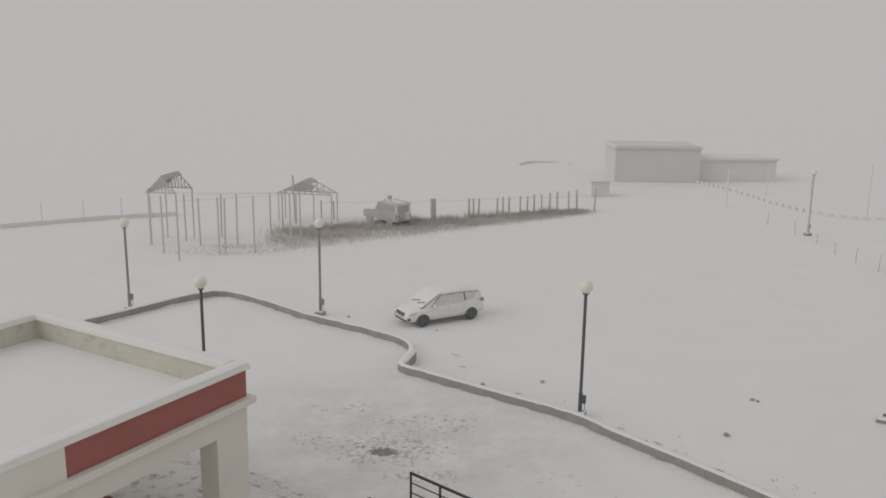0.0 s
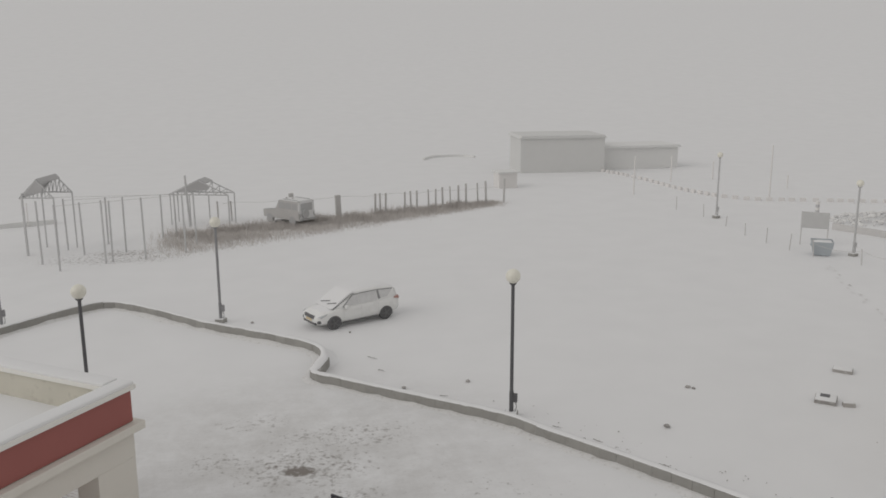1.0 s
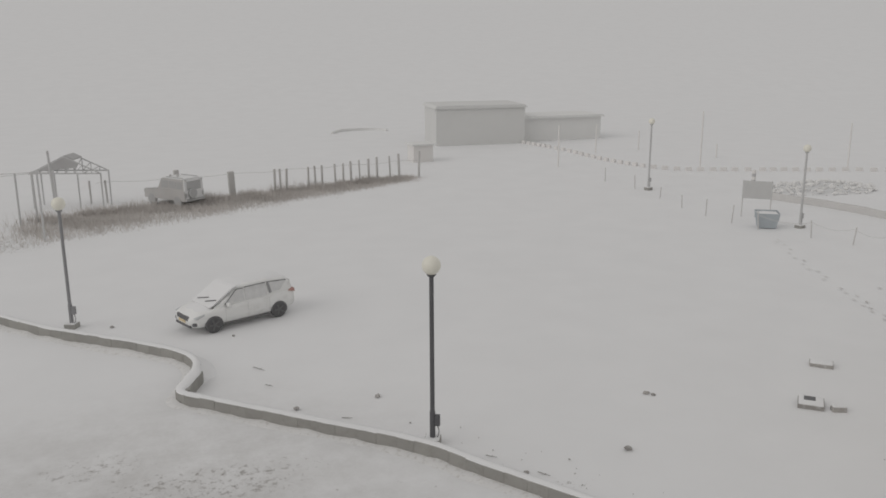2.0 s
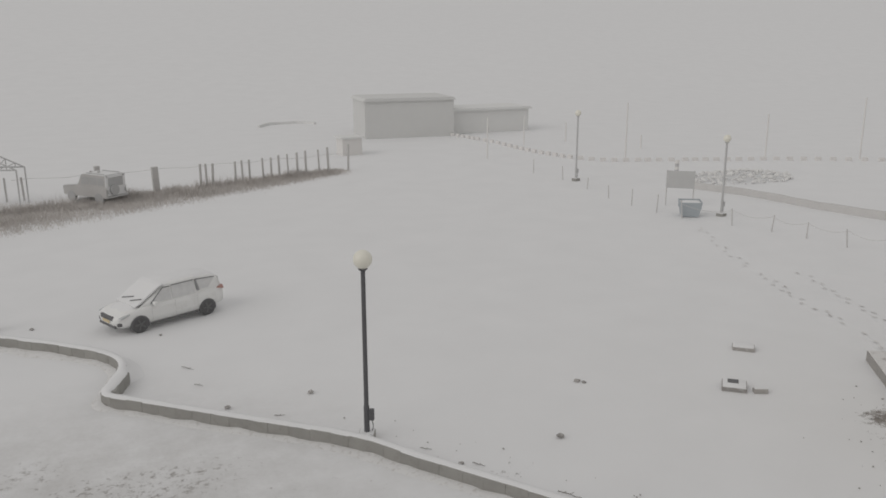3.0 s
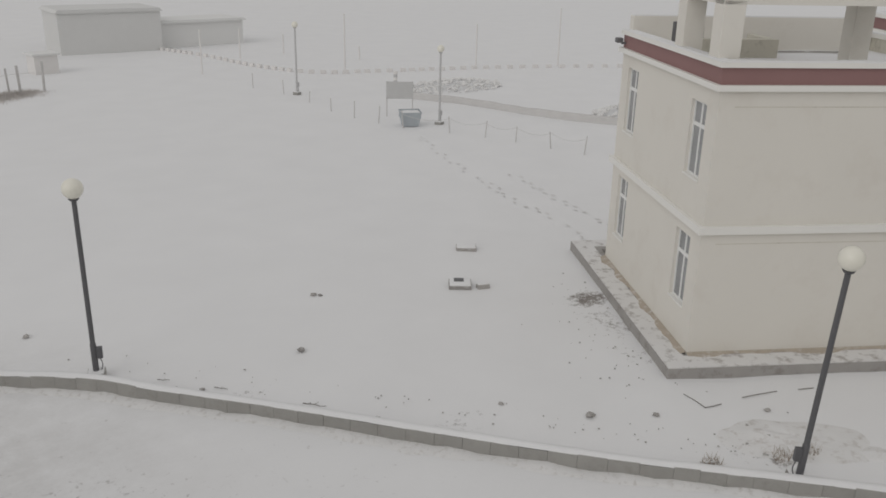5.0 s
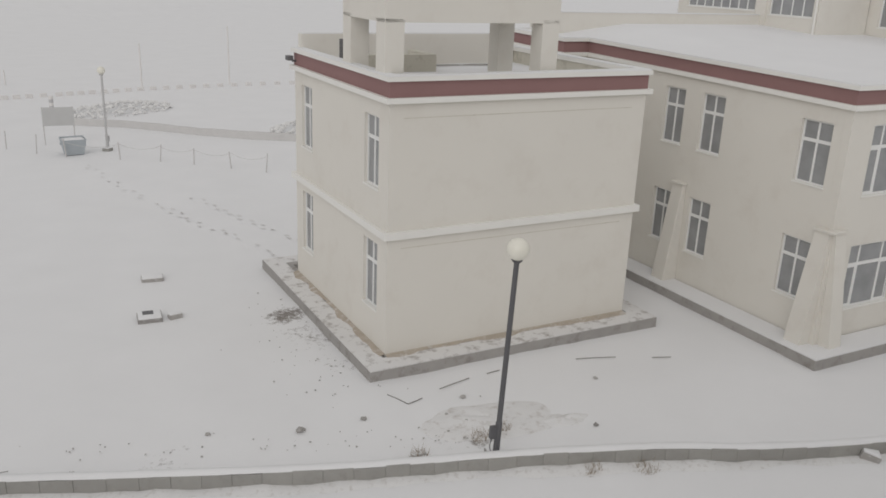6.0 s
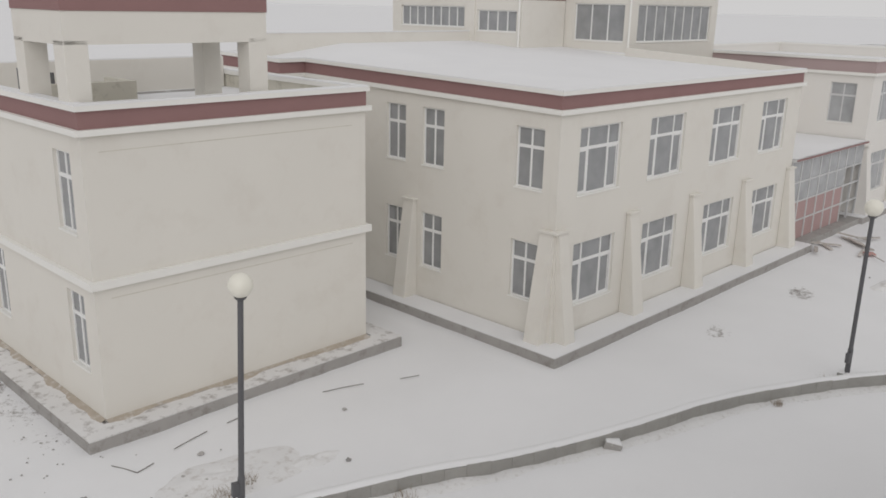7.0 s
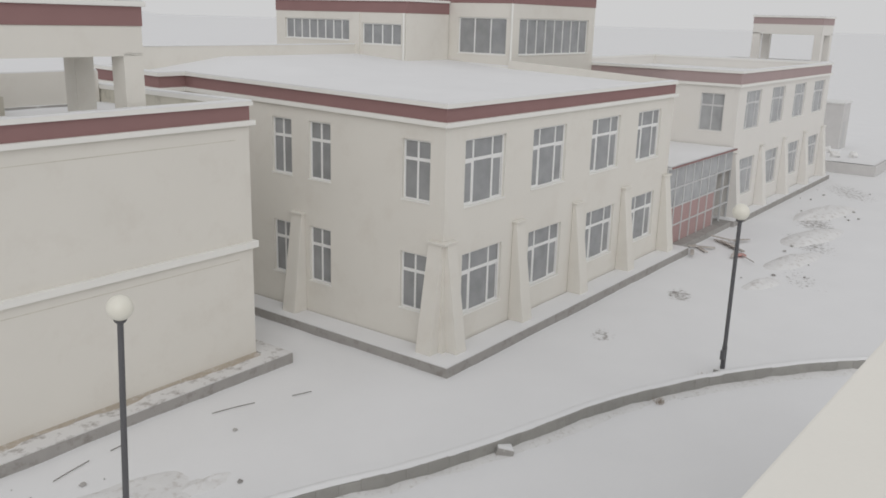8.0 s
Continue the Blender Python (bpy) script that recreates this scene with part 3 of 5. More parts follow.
def corner_pier(parent, u, v, w=0.52, h=3.45, foot=0.62, top=0.16, mat=None):
    """Two battered piers grown together round an outer corner at (u, v)."""
    mat = mat or M_WALL
    bm = bmesh.new()
    rings = []
    for z, o, q in ((0.0, foot, w), (h * 0.5, (foot + top) / 2, w * 0.94), (h, top, w * 0.86)):
        k = 0.34 * o                       # the re-entrant step between the two faces
        rings.append([bm.verts.new((u + a, v + b, 0.27 + z)) for a, b in ((-o, q), (-o, -0.05), (-k, -0.05), (-k, -k), (-0.05 + 0.05, -k), (0.0, -o), (q, -o), (q, 0.02), (0.02, 0.02), (0.02, q))])
    for A, B in zip(rings, rings[1:]):
        for i in range(10):
            bm.faces.new((A[i], A[(i + 1) % 10], B[(i + 1) % 10], B[i]))
    bm.faces.new(rings[0][::-1])
    bm.faces.new(rings[-1])
    bmesh.ops.recalc_face_normals(bm, faces=bm.faces[:])
    part("corner_buttress", bm, mat, parent)
    for a0, a1, b0, b1 in ((-top - 0.06, -0.002, 0.0, w * 0.9), (-top - 0.06, w * 0.9, -top - 0.06, -0.002)):
        part("buttress_cap", box(u + a0, u + a1, v + b0, v + b1, 0.273 + h, 0.35 + h, 0.015), mat, parent)


def ring(u0, u1, v0, v1, z0, z1, t, out=0.0):
    """A hollow rectangular band of wall thickness t, standing out by `out`."""
    return band([(u0, v0), (u1, v0), (u1, v1), (u0, v1)], z0, z1, t, out)


def band(outline, z0, z1, t, out=0.0):
    """A band along a closed right-angled outline (counter-clockwise), from `out` outside it to t inside."""
    bm = bmesh.new()
    n = len(outline)
    P = [Vector(p) for p in outline]

    def shifted(d):
        res = []
        for k in range(n):
            a, b = (P[k] - P[k - 1]).normalized(), (P[(k + 1) % n] - P[k]).normalized()
            res.append(P[k] + d * (Vector((a.y, -a.x)) + Vector((b.y, -b.x))))
        return res

    o, i = shifted(out), shifted(-t)
    V = {(k, z): [bm.verts.new((p.x, p.y, zz)) for p in r] for k, r in (("o", o), ("i", i)) for z, zz in ((0, z0), (1, z1))}
    for j in range(n):
        k = (j + 1) % n
        bm.faces.new((V["o", 0][j], V["o", 0][k], V["o", 1][k], V["o", 1][j]))
        bm.faces.new((V["i", 0][k], V["i", 0][j], V["i", 1][j], V["i", 1][k]))
        bm.faces.new((V["o", 1][j], V["o", 1][k], V["i", 1][k], V["i", 1][j]))
        bm.faces.new((V["o", 0][k], V["o", 0][j], V["i", 0][j], V["i", 0][k]))
    return bm


def snow_sheet(u0, u1, v0, v1, z, lift=0.02, step=0.6):
    bm = bmesh.new()
    nu, nv = max(2, int((u1 - u0) / step)), max(2, int((v1 - v0) / step))
    g = [[bm.verts.new((u0 + (u1 - u0) * i / nu, v0 + (v1 - v0) * j / nv, z + lift + lift * noise.noise(Vector((i * 0.7, j * 0.7, z))))) for i in range(nu + 1)] for j in range(nv + 1)]
    for j in range(nv):
        for i in range(nu):
            bm.faces.new((g[j][i], g[j][i + 1], g[j + 1][i + 1], g[j + 1][i]))
    return bm


def shell(B, u0, u1, v0, v1, front, left, right=(), wall=None, fascia=None, course=False, plinth=0.78, frame_mat=None, seed=0, outline=None, back=0.0, rise=0.0, flat_roof=True, climb=0.0):
    """Two storeys with a maroon parapet. front and left list the windows: (start, end, sill, head, lights)."""
    wall, fascia = wall or M_WALL, fascia or M_MAROON
    T, ZT = 0.25, 7.25
    part("wall", wall_mesh(u1 - u0, -0.2, ZT, T, [o[:4] for o in [(a - u0, b - u0, c, d) for a, b, c, d, _ in front]]), wall, B, m=pose(u0, v0, 0))
    for i, (a, b, c, d, n) in enumerate(front):
        window(B, pose(a, v0, c), b - a, d - c, n, frame_mat, seed=seed + i)
    part("wall", wall_mesh(v1 - v0 - 2 * T - 0.004, -0.2, ZT, T, [(v1 - T - b, v1 - T - a, c, d) for a, b, c, d, _ in left]), wall, B, m=pose(u0, v1 - T - 0.002, 0, 0, 0, -90))
    for i, (a, b, c, d, n) in enumerate(left):
        window(B, pose(u0, b, c, 0, 0, -90), b - a, d - c, n, frame_mat, seed=seed + 40 + i)
    part("wall", wall_mesh(v1 - v0 - 2 * T - 0.004, -0.2, ZT, T, []), wall, B, m=pose(u1, v0 + T + 0.002, 0, 0, 0, 90))
    part("wall", wall_mesh(u1 - u0, -0.2, ZT, T, []), wall, B, m=pose(u1, v1, 0, 0, 0, 180))
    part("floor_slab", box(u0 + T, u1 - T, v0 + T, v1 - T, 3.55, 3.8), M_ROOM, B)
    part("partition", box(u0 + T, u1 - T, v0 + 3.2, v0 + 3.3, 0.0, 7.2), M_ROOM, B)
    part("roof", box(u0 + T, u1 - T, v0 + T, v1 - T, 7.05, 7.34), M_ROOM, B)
    if flat_roof:
        part("roof_snow", snow_sheet(u0 + 0.2, u1 - 0.2, v0 + 0.2, v1 - 0.2, 7.36), M_SNOW, B, "unbroken snow lying on the flat roof", smooth=True)
    edge = outline or [(u0, v0), (u1, v0), (u1, v1), (u0, v1)]
    for name, z0, z1, t, out, mat, label in (("cornice", 7.252, 7.39, 0.22, 0.14, M_TRIM, ""), ("parapet", 7.392, 7.80 + rise, 0.20, 0.0, M_INNER if wall is M_WALL else wall, ""),
                                             ("fascia", 7.392, 7.80 + rise, -0.003, 0.02, fascia, "maroon painted band round the parapet"),
                                             ("coping", 7.802 + rise, 7.92 + rise, 0.24, 0.10, M_TRIM, ""), ("coping_snow", 7.922 + rise, 7.965 + rise, 0.22, 0.07, M_SNOW, "")):
        bm = band(edge, z0, z1, t, out)
        for v in bm.verts:
            v.co.z += climb * (v.co.y - v0)
        part(name, bm, mat, B, label)
    # climb tilts the parapet to fit the camera's view; this band fills the gap
    if climb:
        bm = band(edge, 6.98, 7.25, 0.2, 0.003)
        for v in bm.verts:
            if v.co.z > 7.1:
                v.co.z += climb * (v.co.y - v0)
        part("wall_filler", bm, wall, B)
    if course:
        part("string_course", ring(u0, u1, v0, v1, 3.66, 3.86, -0.003, 0.13), M_TRIM, B)
    foot = [(u0 - plinth, v0 - plinth), (u1 + plinth, v0 - plinth), (u1 + plinth, v1 + plinth + back), (u0 - plinth, v1 + plinth + back)]
    part("plinth", band(foot, -0.25, 0.27, plinth + 0.1), M_PLINTH, B, "damp concrete apron round the foot")
    part("plinth_snow", band(foot, 0.272, 0.305, plinth - (0.12 if course else 0.05), -0.02), M_SNOW_THIN if course else M_SNOW, B)


def lookout(B, u0, u1, v0, v1, wall, fascia, dz=0.0):
    """An open roof pavilion on piers."""
    for a in (u0, u1 - 0.55):
        for b in (v0, v1 - 0.55):
            part("pier", box(a, a + 0.55, b, b + 0.55, 7.3, 9.3 + dz, 0.015), wall, B)
    part("beam", ring(u0, u1, v0, v1, 9.2 + dz, 9.93 + dz, 0.5, 0.0), wall, B)
    part("pavilion_roof", box(u0 + 0.5, u1 - 0.5, v0 + 0.5, v1 - 0.5, 9.6 + dz, 9.9 + dz), wall, B)
    part("pavilion_fascia", ring(u0, u1, v0, v1, 9.932 + dz, 10.40 + dz, 0.3, 0.02), fascia, B)
    part("pavilion_coping", box(u0 - 0.1, u1 + 0.1, v0 - 0.1, v1 + 0.1, 10.402 + dz, 10.53 + dz, 0.02), M_TRIM, B)
    part("pavilion_snow", box(u0 - 0.07, u1 + 0.07, v0 - 0.07, v1 + 0.07, 10.532 + dz, 10.58 + dz, 0.02), M_SNOW, B)


def corner_building():
    B = thing("corner_building", SITE, "cream two-storey office block with maroon parapet and open roof pavilion", "building", "office blocks")
    wins = [(0.64, 1.6, 4.86, 6.80, 2), (0.64, 1.6, 1.38, 3.34, 2), (5.8, 6.76, 4.86, 6.85, 2), (5.8, 6.76, 1.38, 3.38, 2)]
    shell(B, 0, 8.3, 0, 7.4, [], wins, fascia=M_MAROON_MID, course=True, seed=3, back=0.9)
    for z in (6.85, 3.36):
        part("groove", box(0.4, 7.8, -0.004, 0.0, z, z + 0.02), M_INNER, B)
    for name, m, ln in (("foot_dirt", pose(0.0, 0.0, 0.0), 8.3), ("foot_dirt", pose(0.0, 7.4, 0.0, 0, 0, -90), 7.4)):
        bm = bmesh.new()
        rows = []
        for i in range(61):
            x = ln * i / 60
            w = 0.10 + 0.30 * max(0.0, noise.noise(Vector((x * 0.9, ln, 3))) + 0.15) + 0.05 * noise.noise(Vector((x * 5, ln, 1)))
            rows.append((bm.verts.new((x, -0.003, 0.345)), bm.verts.new((x, -w * 0.5, 0.325)), bm.verts.new((x, -w, 0.303))))
        for p, q in zip(rows, rows[1:]):
            for k in (0, 1):
                bm.faces.new((p[k], q[k], q[k + 1], p[k + 1]))
        part(name, bm, M_MUD, B, "brown mud and snow splashed along the wall foot", smooth=True, m=m)
    lookout(B, 0.02, 5.3, 0.42, 3.25, M_WALL, M_MAROON_MID)
    part("hatch_wall", box(1.0, 3.9, 5.0, 5.25, 7.36, 7.92, 0.02), M_INNER, B, "low weathered upstand round the roof hatch")
    part("hatch_wall", box(3.65, 3.9, 5.252, 6.6, 7.36, 7.92, 0.02), M_INNER, B)
    part("damp_strip", snow_sheet(4.0, 6.9, 6.3, 6.75, 7.385, 0.006, 0.3), M_PLINTH, B, "damp bare strip on the roof", smooth=True)
    for i in range(3):
        part("vent_pipe", tube((0.9 + 0.42 * i, 5.6, 7.36), (0.9 + 0.42 * i, 5.6, 8.35 - 0.08 * i), 0.07), M_TRIMBLACK, B)
    part("ridge_beam", box(0.1, 8.05, 7.05, 7.35, 7.36, 8.38, 0.02), M_WALL, B)
    part("beam_snow", box(0.12, 8.03, 7.07, 7.33, 8.375, 8.42, 0.018), M_SNOW, B)
    cam_arm = part("floodlight", box(-0.34, -0.14, 7.1, 7.35, 7.55, 7.7, 0.02), M_TRIMBLACK, B, "black floodlight on a bracket")
    part("bracket", box(-0.16, -0.02, 7.2, 7.25, 7.5, 7.56), M_TRIMBLACK, cam_arm)


def main_block():
    B = thing("main_block", SITE, "long cream office block with tall windows and battered piers", "building", "office blocks")
    spans = [(13.15, 15.4), (17.1, 19.38), (21.37, 23.75), (25.45, 27.74)]
    front = [(a, b, 4.72, 6.8, 3) for a, b in spans] + [(a, b, 1.18, 3.2, 3) for a, b in spans]
    left = [(2.38, 3.35, 5.02, 6.94, 2), (0.55, 1.56, 5.0, 6.94, 2), (-3.58, -2.5, 4.91, 6.78, 2), (2.38, 3.37, 1.45, 3.34, 2), (0.58, 1.57, 1.43, 3.36, 2), (-3.54, -2.47, 1.38, 3.24, 2)]
    outline = [(12.15, -4.15), (29.0, -4.15), (29.0, 12.0), (11.0, 12.0), (11.0, 8.0), (12.15, 8.0)]
    shell(B, 12.15, 29.0, -4.15, 9.0, front, left, fascia=M_MAROON_MID, plinth=1.0, seed=11, outline=outline, flat_roof=False, climb=0.019)
    for u in (16.3, 20.45, 24.6, 28.75):
        buttress(B, pose(u, -4.15, 0.27))
    buttress(B, pose(12.15, 2.05, 0.27, 0, 0, -90))
    corner_pier(B, 12.15, -4.15)
    # wing running back behind the corner block
    part("wing", box(11.0, 12.148, 8.0, 9.0, -0.2, 7.25), M_WALL, B)
    part("wing", box(11.0, 29.0, 9.002, 12.0, -0.2, 7.25), M_WALL, B)
    # the roof snow slopes down to the front edge to fit the camera's view
    bm = snow_sheet(11.1, 28.9, -4.0, 11.9, 0.0, 0.012, 0.45)
    for v in bm.verts:
        x, y = v.co.x, v.co.y
        rise = 0.03 * (y + 4.15) + 0.035 * max(0.0, y - 4.5)
        v.co.z += 7.72 + rise * max(0.25, min(1.0, (x - 11.0) / 6.0))
    bmesh.ops.delete(bm, geom=[v for v in bm.verts if v.co.x < 12.2 and v.co.y < 8.2], context="VERTS")
    part("roof_snow", bm, M_SNOW, B, "unbroken snow lying on the flat roof", smooth=True)
    # upstand between this roof and the entrance link, and the one at the back
    bm = bmesh.new()
    a = [bm.verts.new((x, y, z)) for y, zt in ((-3.9, 7.97), (4.5, 8.38)) for x, z in ((28.72, 7.4), (29.02, 7.4), (29.02, zt), (28.72, zt))]
    for f in ((0, 3, 2, 1), (4, 5, 6, 7), (0, 1, 5, 4), (1, 2, 6, 5), (2, 3, 7, 6), (3, 0, 4, 7)):
        bm.faces.new([a[k] for k in f])
    part("side_upstand", bm, M_WALL, B)
    part("back_upstand", box(12.0, 25.42, 11.75, 12.0, 7.4, 8.92, 0.02), M_WALL, B)
    part("upstand_snow", box(12.02, 25.4, 11.72, 12.02, 8.915, 8.96, 0.015), M_SNOW, B)


def roof_storeys():
    B = thing("roof_storey", SITE, "pale cream roof storey with tall windows round its corner", "roof storey")
    T = 0.22
    u0, u1, v0, v1, z0, z1 = 28.95, 37.7, 4.55, 10.2, 7.3, 11.12
    wins = [(29.7, 37.0, 8.62, 10.42, 8)]
    side = [(4.85, 7.8, 8.62, 10.42, 3)]
    part("wall", wall_mesh(u1 - u0, z0, z1, T, [(a - u0, b - u0, c, d) for a, b, c, d, _ in wins]), M_WALL, B, m=pose(u0, v0, 0))
    for i, (a, b, c, d, n) in enumerate(wins):
        window(B, pose(a, v0, c), b - a, d - c, n, curtain=False, seed=70 + i, bar=False)
    part("wall", wall_mesh(v1 - v0 - T, z0, z1, T, [(v1 - b, v1 - a, c, d) for a, b, c, d, _ in side]), M_WALL, B, m=pose(u0, v1, 0, 0, 0, -90))
    for i, (a, b, c, d, n) in enumerate(side):
        window(B, pose(u0, b, c, 0, 0, -90), b - a, d - c, n, curtain=False, seed=75 + i, bar=False)
    part("wall", wall_mesh(v1 - v0 - T, z0, z1, T, [(0.5, 4.8, 8.4, 10.6)]), M_WALL, B, m=pose(u1, v0 + T + 0.002, 0, 0, 0, 90))
    part("wall", wall_mesh(u1 - u0 - 2 * T, z0, z1, T, [(3.4, 8.4, 8.4, 10.6)]), M_WALL, B, m=pose(u0 + T + 0.002, v1 - T, 0))
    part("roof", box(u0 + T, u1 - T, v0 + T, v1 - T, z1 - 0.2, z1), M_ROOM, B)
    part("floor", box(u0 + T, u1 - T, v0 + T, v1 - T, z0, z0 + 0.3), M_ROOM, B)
    part("fascia", ring(u0, u1, v0, v1, z1 + 0.002, z1 + 0.6, 0.3, 0.02), M_MAROON_MID, B)
    part("coping", box(u0 - 0.12, u1 + 0.12, v0 - 0.12, v1 + 0.12, z1 + 0.602, z1 + 0.74, 0.02), M_TRIM, B)
    part("drain_pipe", tube((u0 - 0.06, v0 - 0.06, 7.6), (u0 - 0.06, v0 - 0.06, z1), 0.055), M_TRIM, B)
    part("base", box(29.06, 37.7, 4.6, 17.6, -0.2, 7.28), M_WALL, B)
    # the lower range running back from it
    L = thing("roof_range", SITE, "lower pale roof range with rows of narrow windows above snowy roof", "roof storey")
    a0, a1, b0, b1, zt = 25.45, 28.9, 8.4, 17.65, 10.52
    left = [(8.72, 11.3, 8.97, 10.0, 4), (12.2, 16.95, 9.1, 10.15, 8)]
    part("wall", wall_mesh(b1 - b0 - T, 7.3, zt, T, [(b1 - b, b1 - a, c, d) for a, b, c, d, _ in left]), M_WALL, L, m=pose(a0, b1, 0, 0, 0, -90))
    for i, (a, b, c, d, n) in enumerate(left):
        window(L, pose(a0, b, c, 0, 0, -90), b - a, d - c, n, curtain=False, seed=80 + i, bar=False)
    part("wall", box(a0, a1, b0, b0 + T - 0.002, 7.3, zt), M_WALL, L)
    part("wall", wall_mesh(b1 - b0 - 2 * T, 7.3, zt, T, [(2.4, 8.5, 9.0, 10.2)]), M_WALL, L, m=pose(a1, b0 + T, 0, 0, 0, 90))
    part("wall", box(a0 + T, a1, b1 - T, b1, 7.3, zt), M_WALL, L)
    part("roof", box(a0 + T, a1 - T, b0 + T, b1 - T, zt - 0.2, zt), M_ROOM, L)
    part("fascia", band([(a0, b0), (a1, b0), (a1, b1), (a0, b1)], zt + 0.002, zt + 0.55, 0.3, 0.02), M_MAROON_MID, L)
    part("coping", box(a0 - 0.1, a1, b0 - 0.1, b1 + 0.1, zt + 0.552, zt + 0.67, 0.02), M_TRIM, L)
    part("pilaster", box(a0 - 0.06, a0 - 0.002, 11.45, 12.05, 7.9, zt), M_WALL, L)
    part("drain_pipe", tube((a0 - 0.07, 8.5, 8.2), (a0 - 0.07, 8.5, zt), 0.055), M_TRIM, L)
    part("base", box(25.45, 29.05, 12.01, 17.65, -0.2, 7.28), M_WALL, L)


def glazed_link():
    B = thing("glazed_link", SITE, "glazed entrance link with red lower panels and snowy flat roof", "entrance", "office blocks")
    u0, u1, v, zb, zt = 29.04, 37.7, -4.2, 0.25, 3.95
    part("floor_step", box(u0, u1, v - 0.5, v + 4.5, -0.2, 0.24, 0.02), M_PLINTH, B)
    part("roof", box(u0, u1, v - 0.15, v + 4.4, zt + 0.002, zt + 0.12, 0.01), M_FRAME_FAR, B)
    part("roof_snow", snow_sheet(u0 + 0.05, u1 - 0.05, v - 0.1, v + 4.4, zt + 0.12), M_SNOW, B, smooth=True)
    part("roof_edge", box(u0, u1, v - 0.2, v - 0.152, zt + 0.04, zt + 0.125, 0.01), M_MAROON_MID, B)
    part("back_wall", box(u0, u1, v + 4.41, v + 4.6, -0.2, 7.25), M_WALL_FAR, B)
    n = 8
    w = (u1 - u0) / n
    for i in range(n + 1):
        x = u0 + w * i
        part("mullion", box(max(u0, x - 0.035), min(u1, x + 0.035), v, v + 0.1, zb, zt), M_FRAME_FAR, B)
    for z in (1.15, 2.05, 2.95):
        part("transom", box(u0 + 0.05, u1 - 0.05, v + 0.004, v + 0.094, z - 0.03, z + 0.03), M_FRAME_FAR, B)
    for i in range(n):
        for j, (a, b) in enumerate(((zb, 1.11), (1.19, 2.01), (2.09, 2.91), (2.99, zt))):
            if i >= n - 2 and j < 3:
                continue
            part("panel" if j < 2 else "pane", box(u0 + w * i + 0.05, u0 + w * i + w - 0.05, v + 0.04, v + 0.055, a, b), M_DOORRED if j < 2 else M_GLASS_FAR, B)


def far_block():
    B = thing("far_block", SITE, "pale cream office block fading into the mist", "building", "office blocks")
    spans = [(39.05, 41.6), (43.6, 46.1), (48.15, 50.65), (52.65, 55.3)]
    front = [(a, b, 4.9, 6.97, 3) for a, b in spans] + [(a, b, 1.2, 3.3, 3) for a, b in spans]
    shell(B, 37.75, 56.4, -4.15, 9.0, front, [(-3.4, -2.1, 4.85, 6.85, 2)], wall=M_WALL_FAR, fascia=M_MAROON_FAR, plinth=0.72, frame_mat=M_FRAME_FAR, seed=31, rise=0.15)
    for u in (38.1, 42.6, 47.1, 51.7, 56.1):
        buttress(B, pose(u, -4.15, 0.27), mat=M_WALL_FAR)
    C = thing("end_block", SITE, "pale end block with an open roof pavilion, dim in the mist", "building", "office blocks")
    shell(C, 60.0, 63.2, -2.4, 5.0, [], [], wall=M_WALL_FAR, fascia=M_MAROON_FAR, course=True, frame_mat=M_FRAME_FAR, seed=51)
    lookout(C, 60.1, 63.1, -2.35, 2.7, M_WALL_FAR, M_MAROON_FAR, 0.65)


corner_building()
main_block()
glazed_link()
far_block()
roof_storeys()

# ============ entrance portico and terrace ============
PORCH = pose(-5.6, 11.51, 0, 0, 0, -32.0)


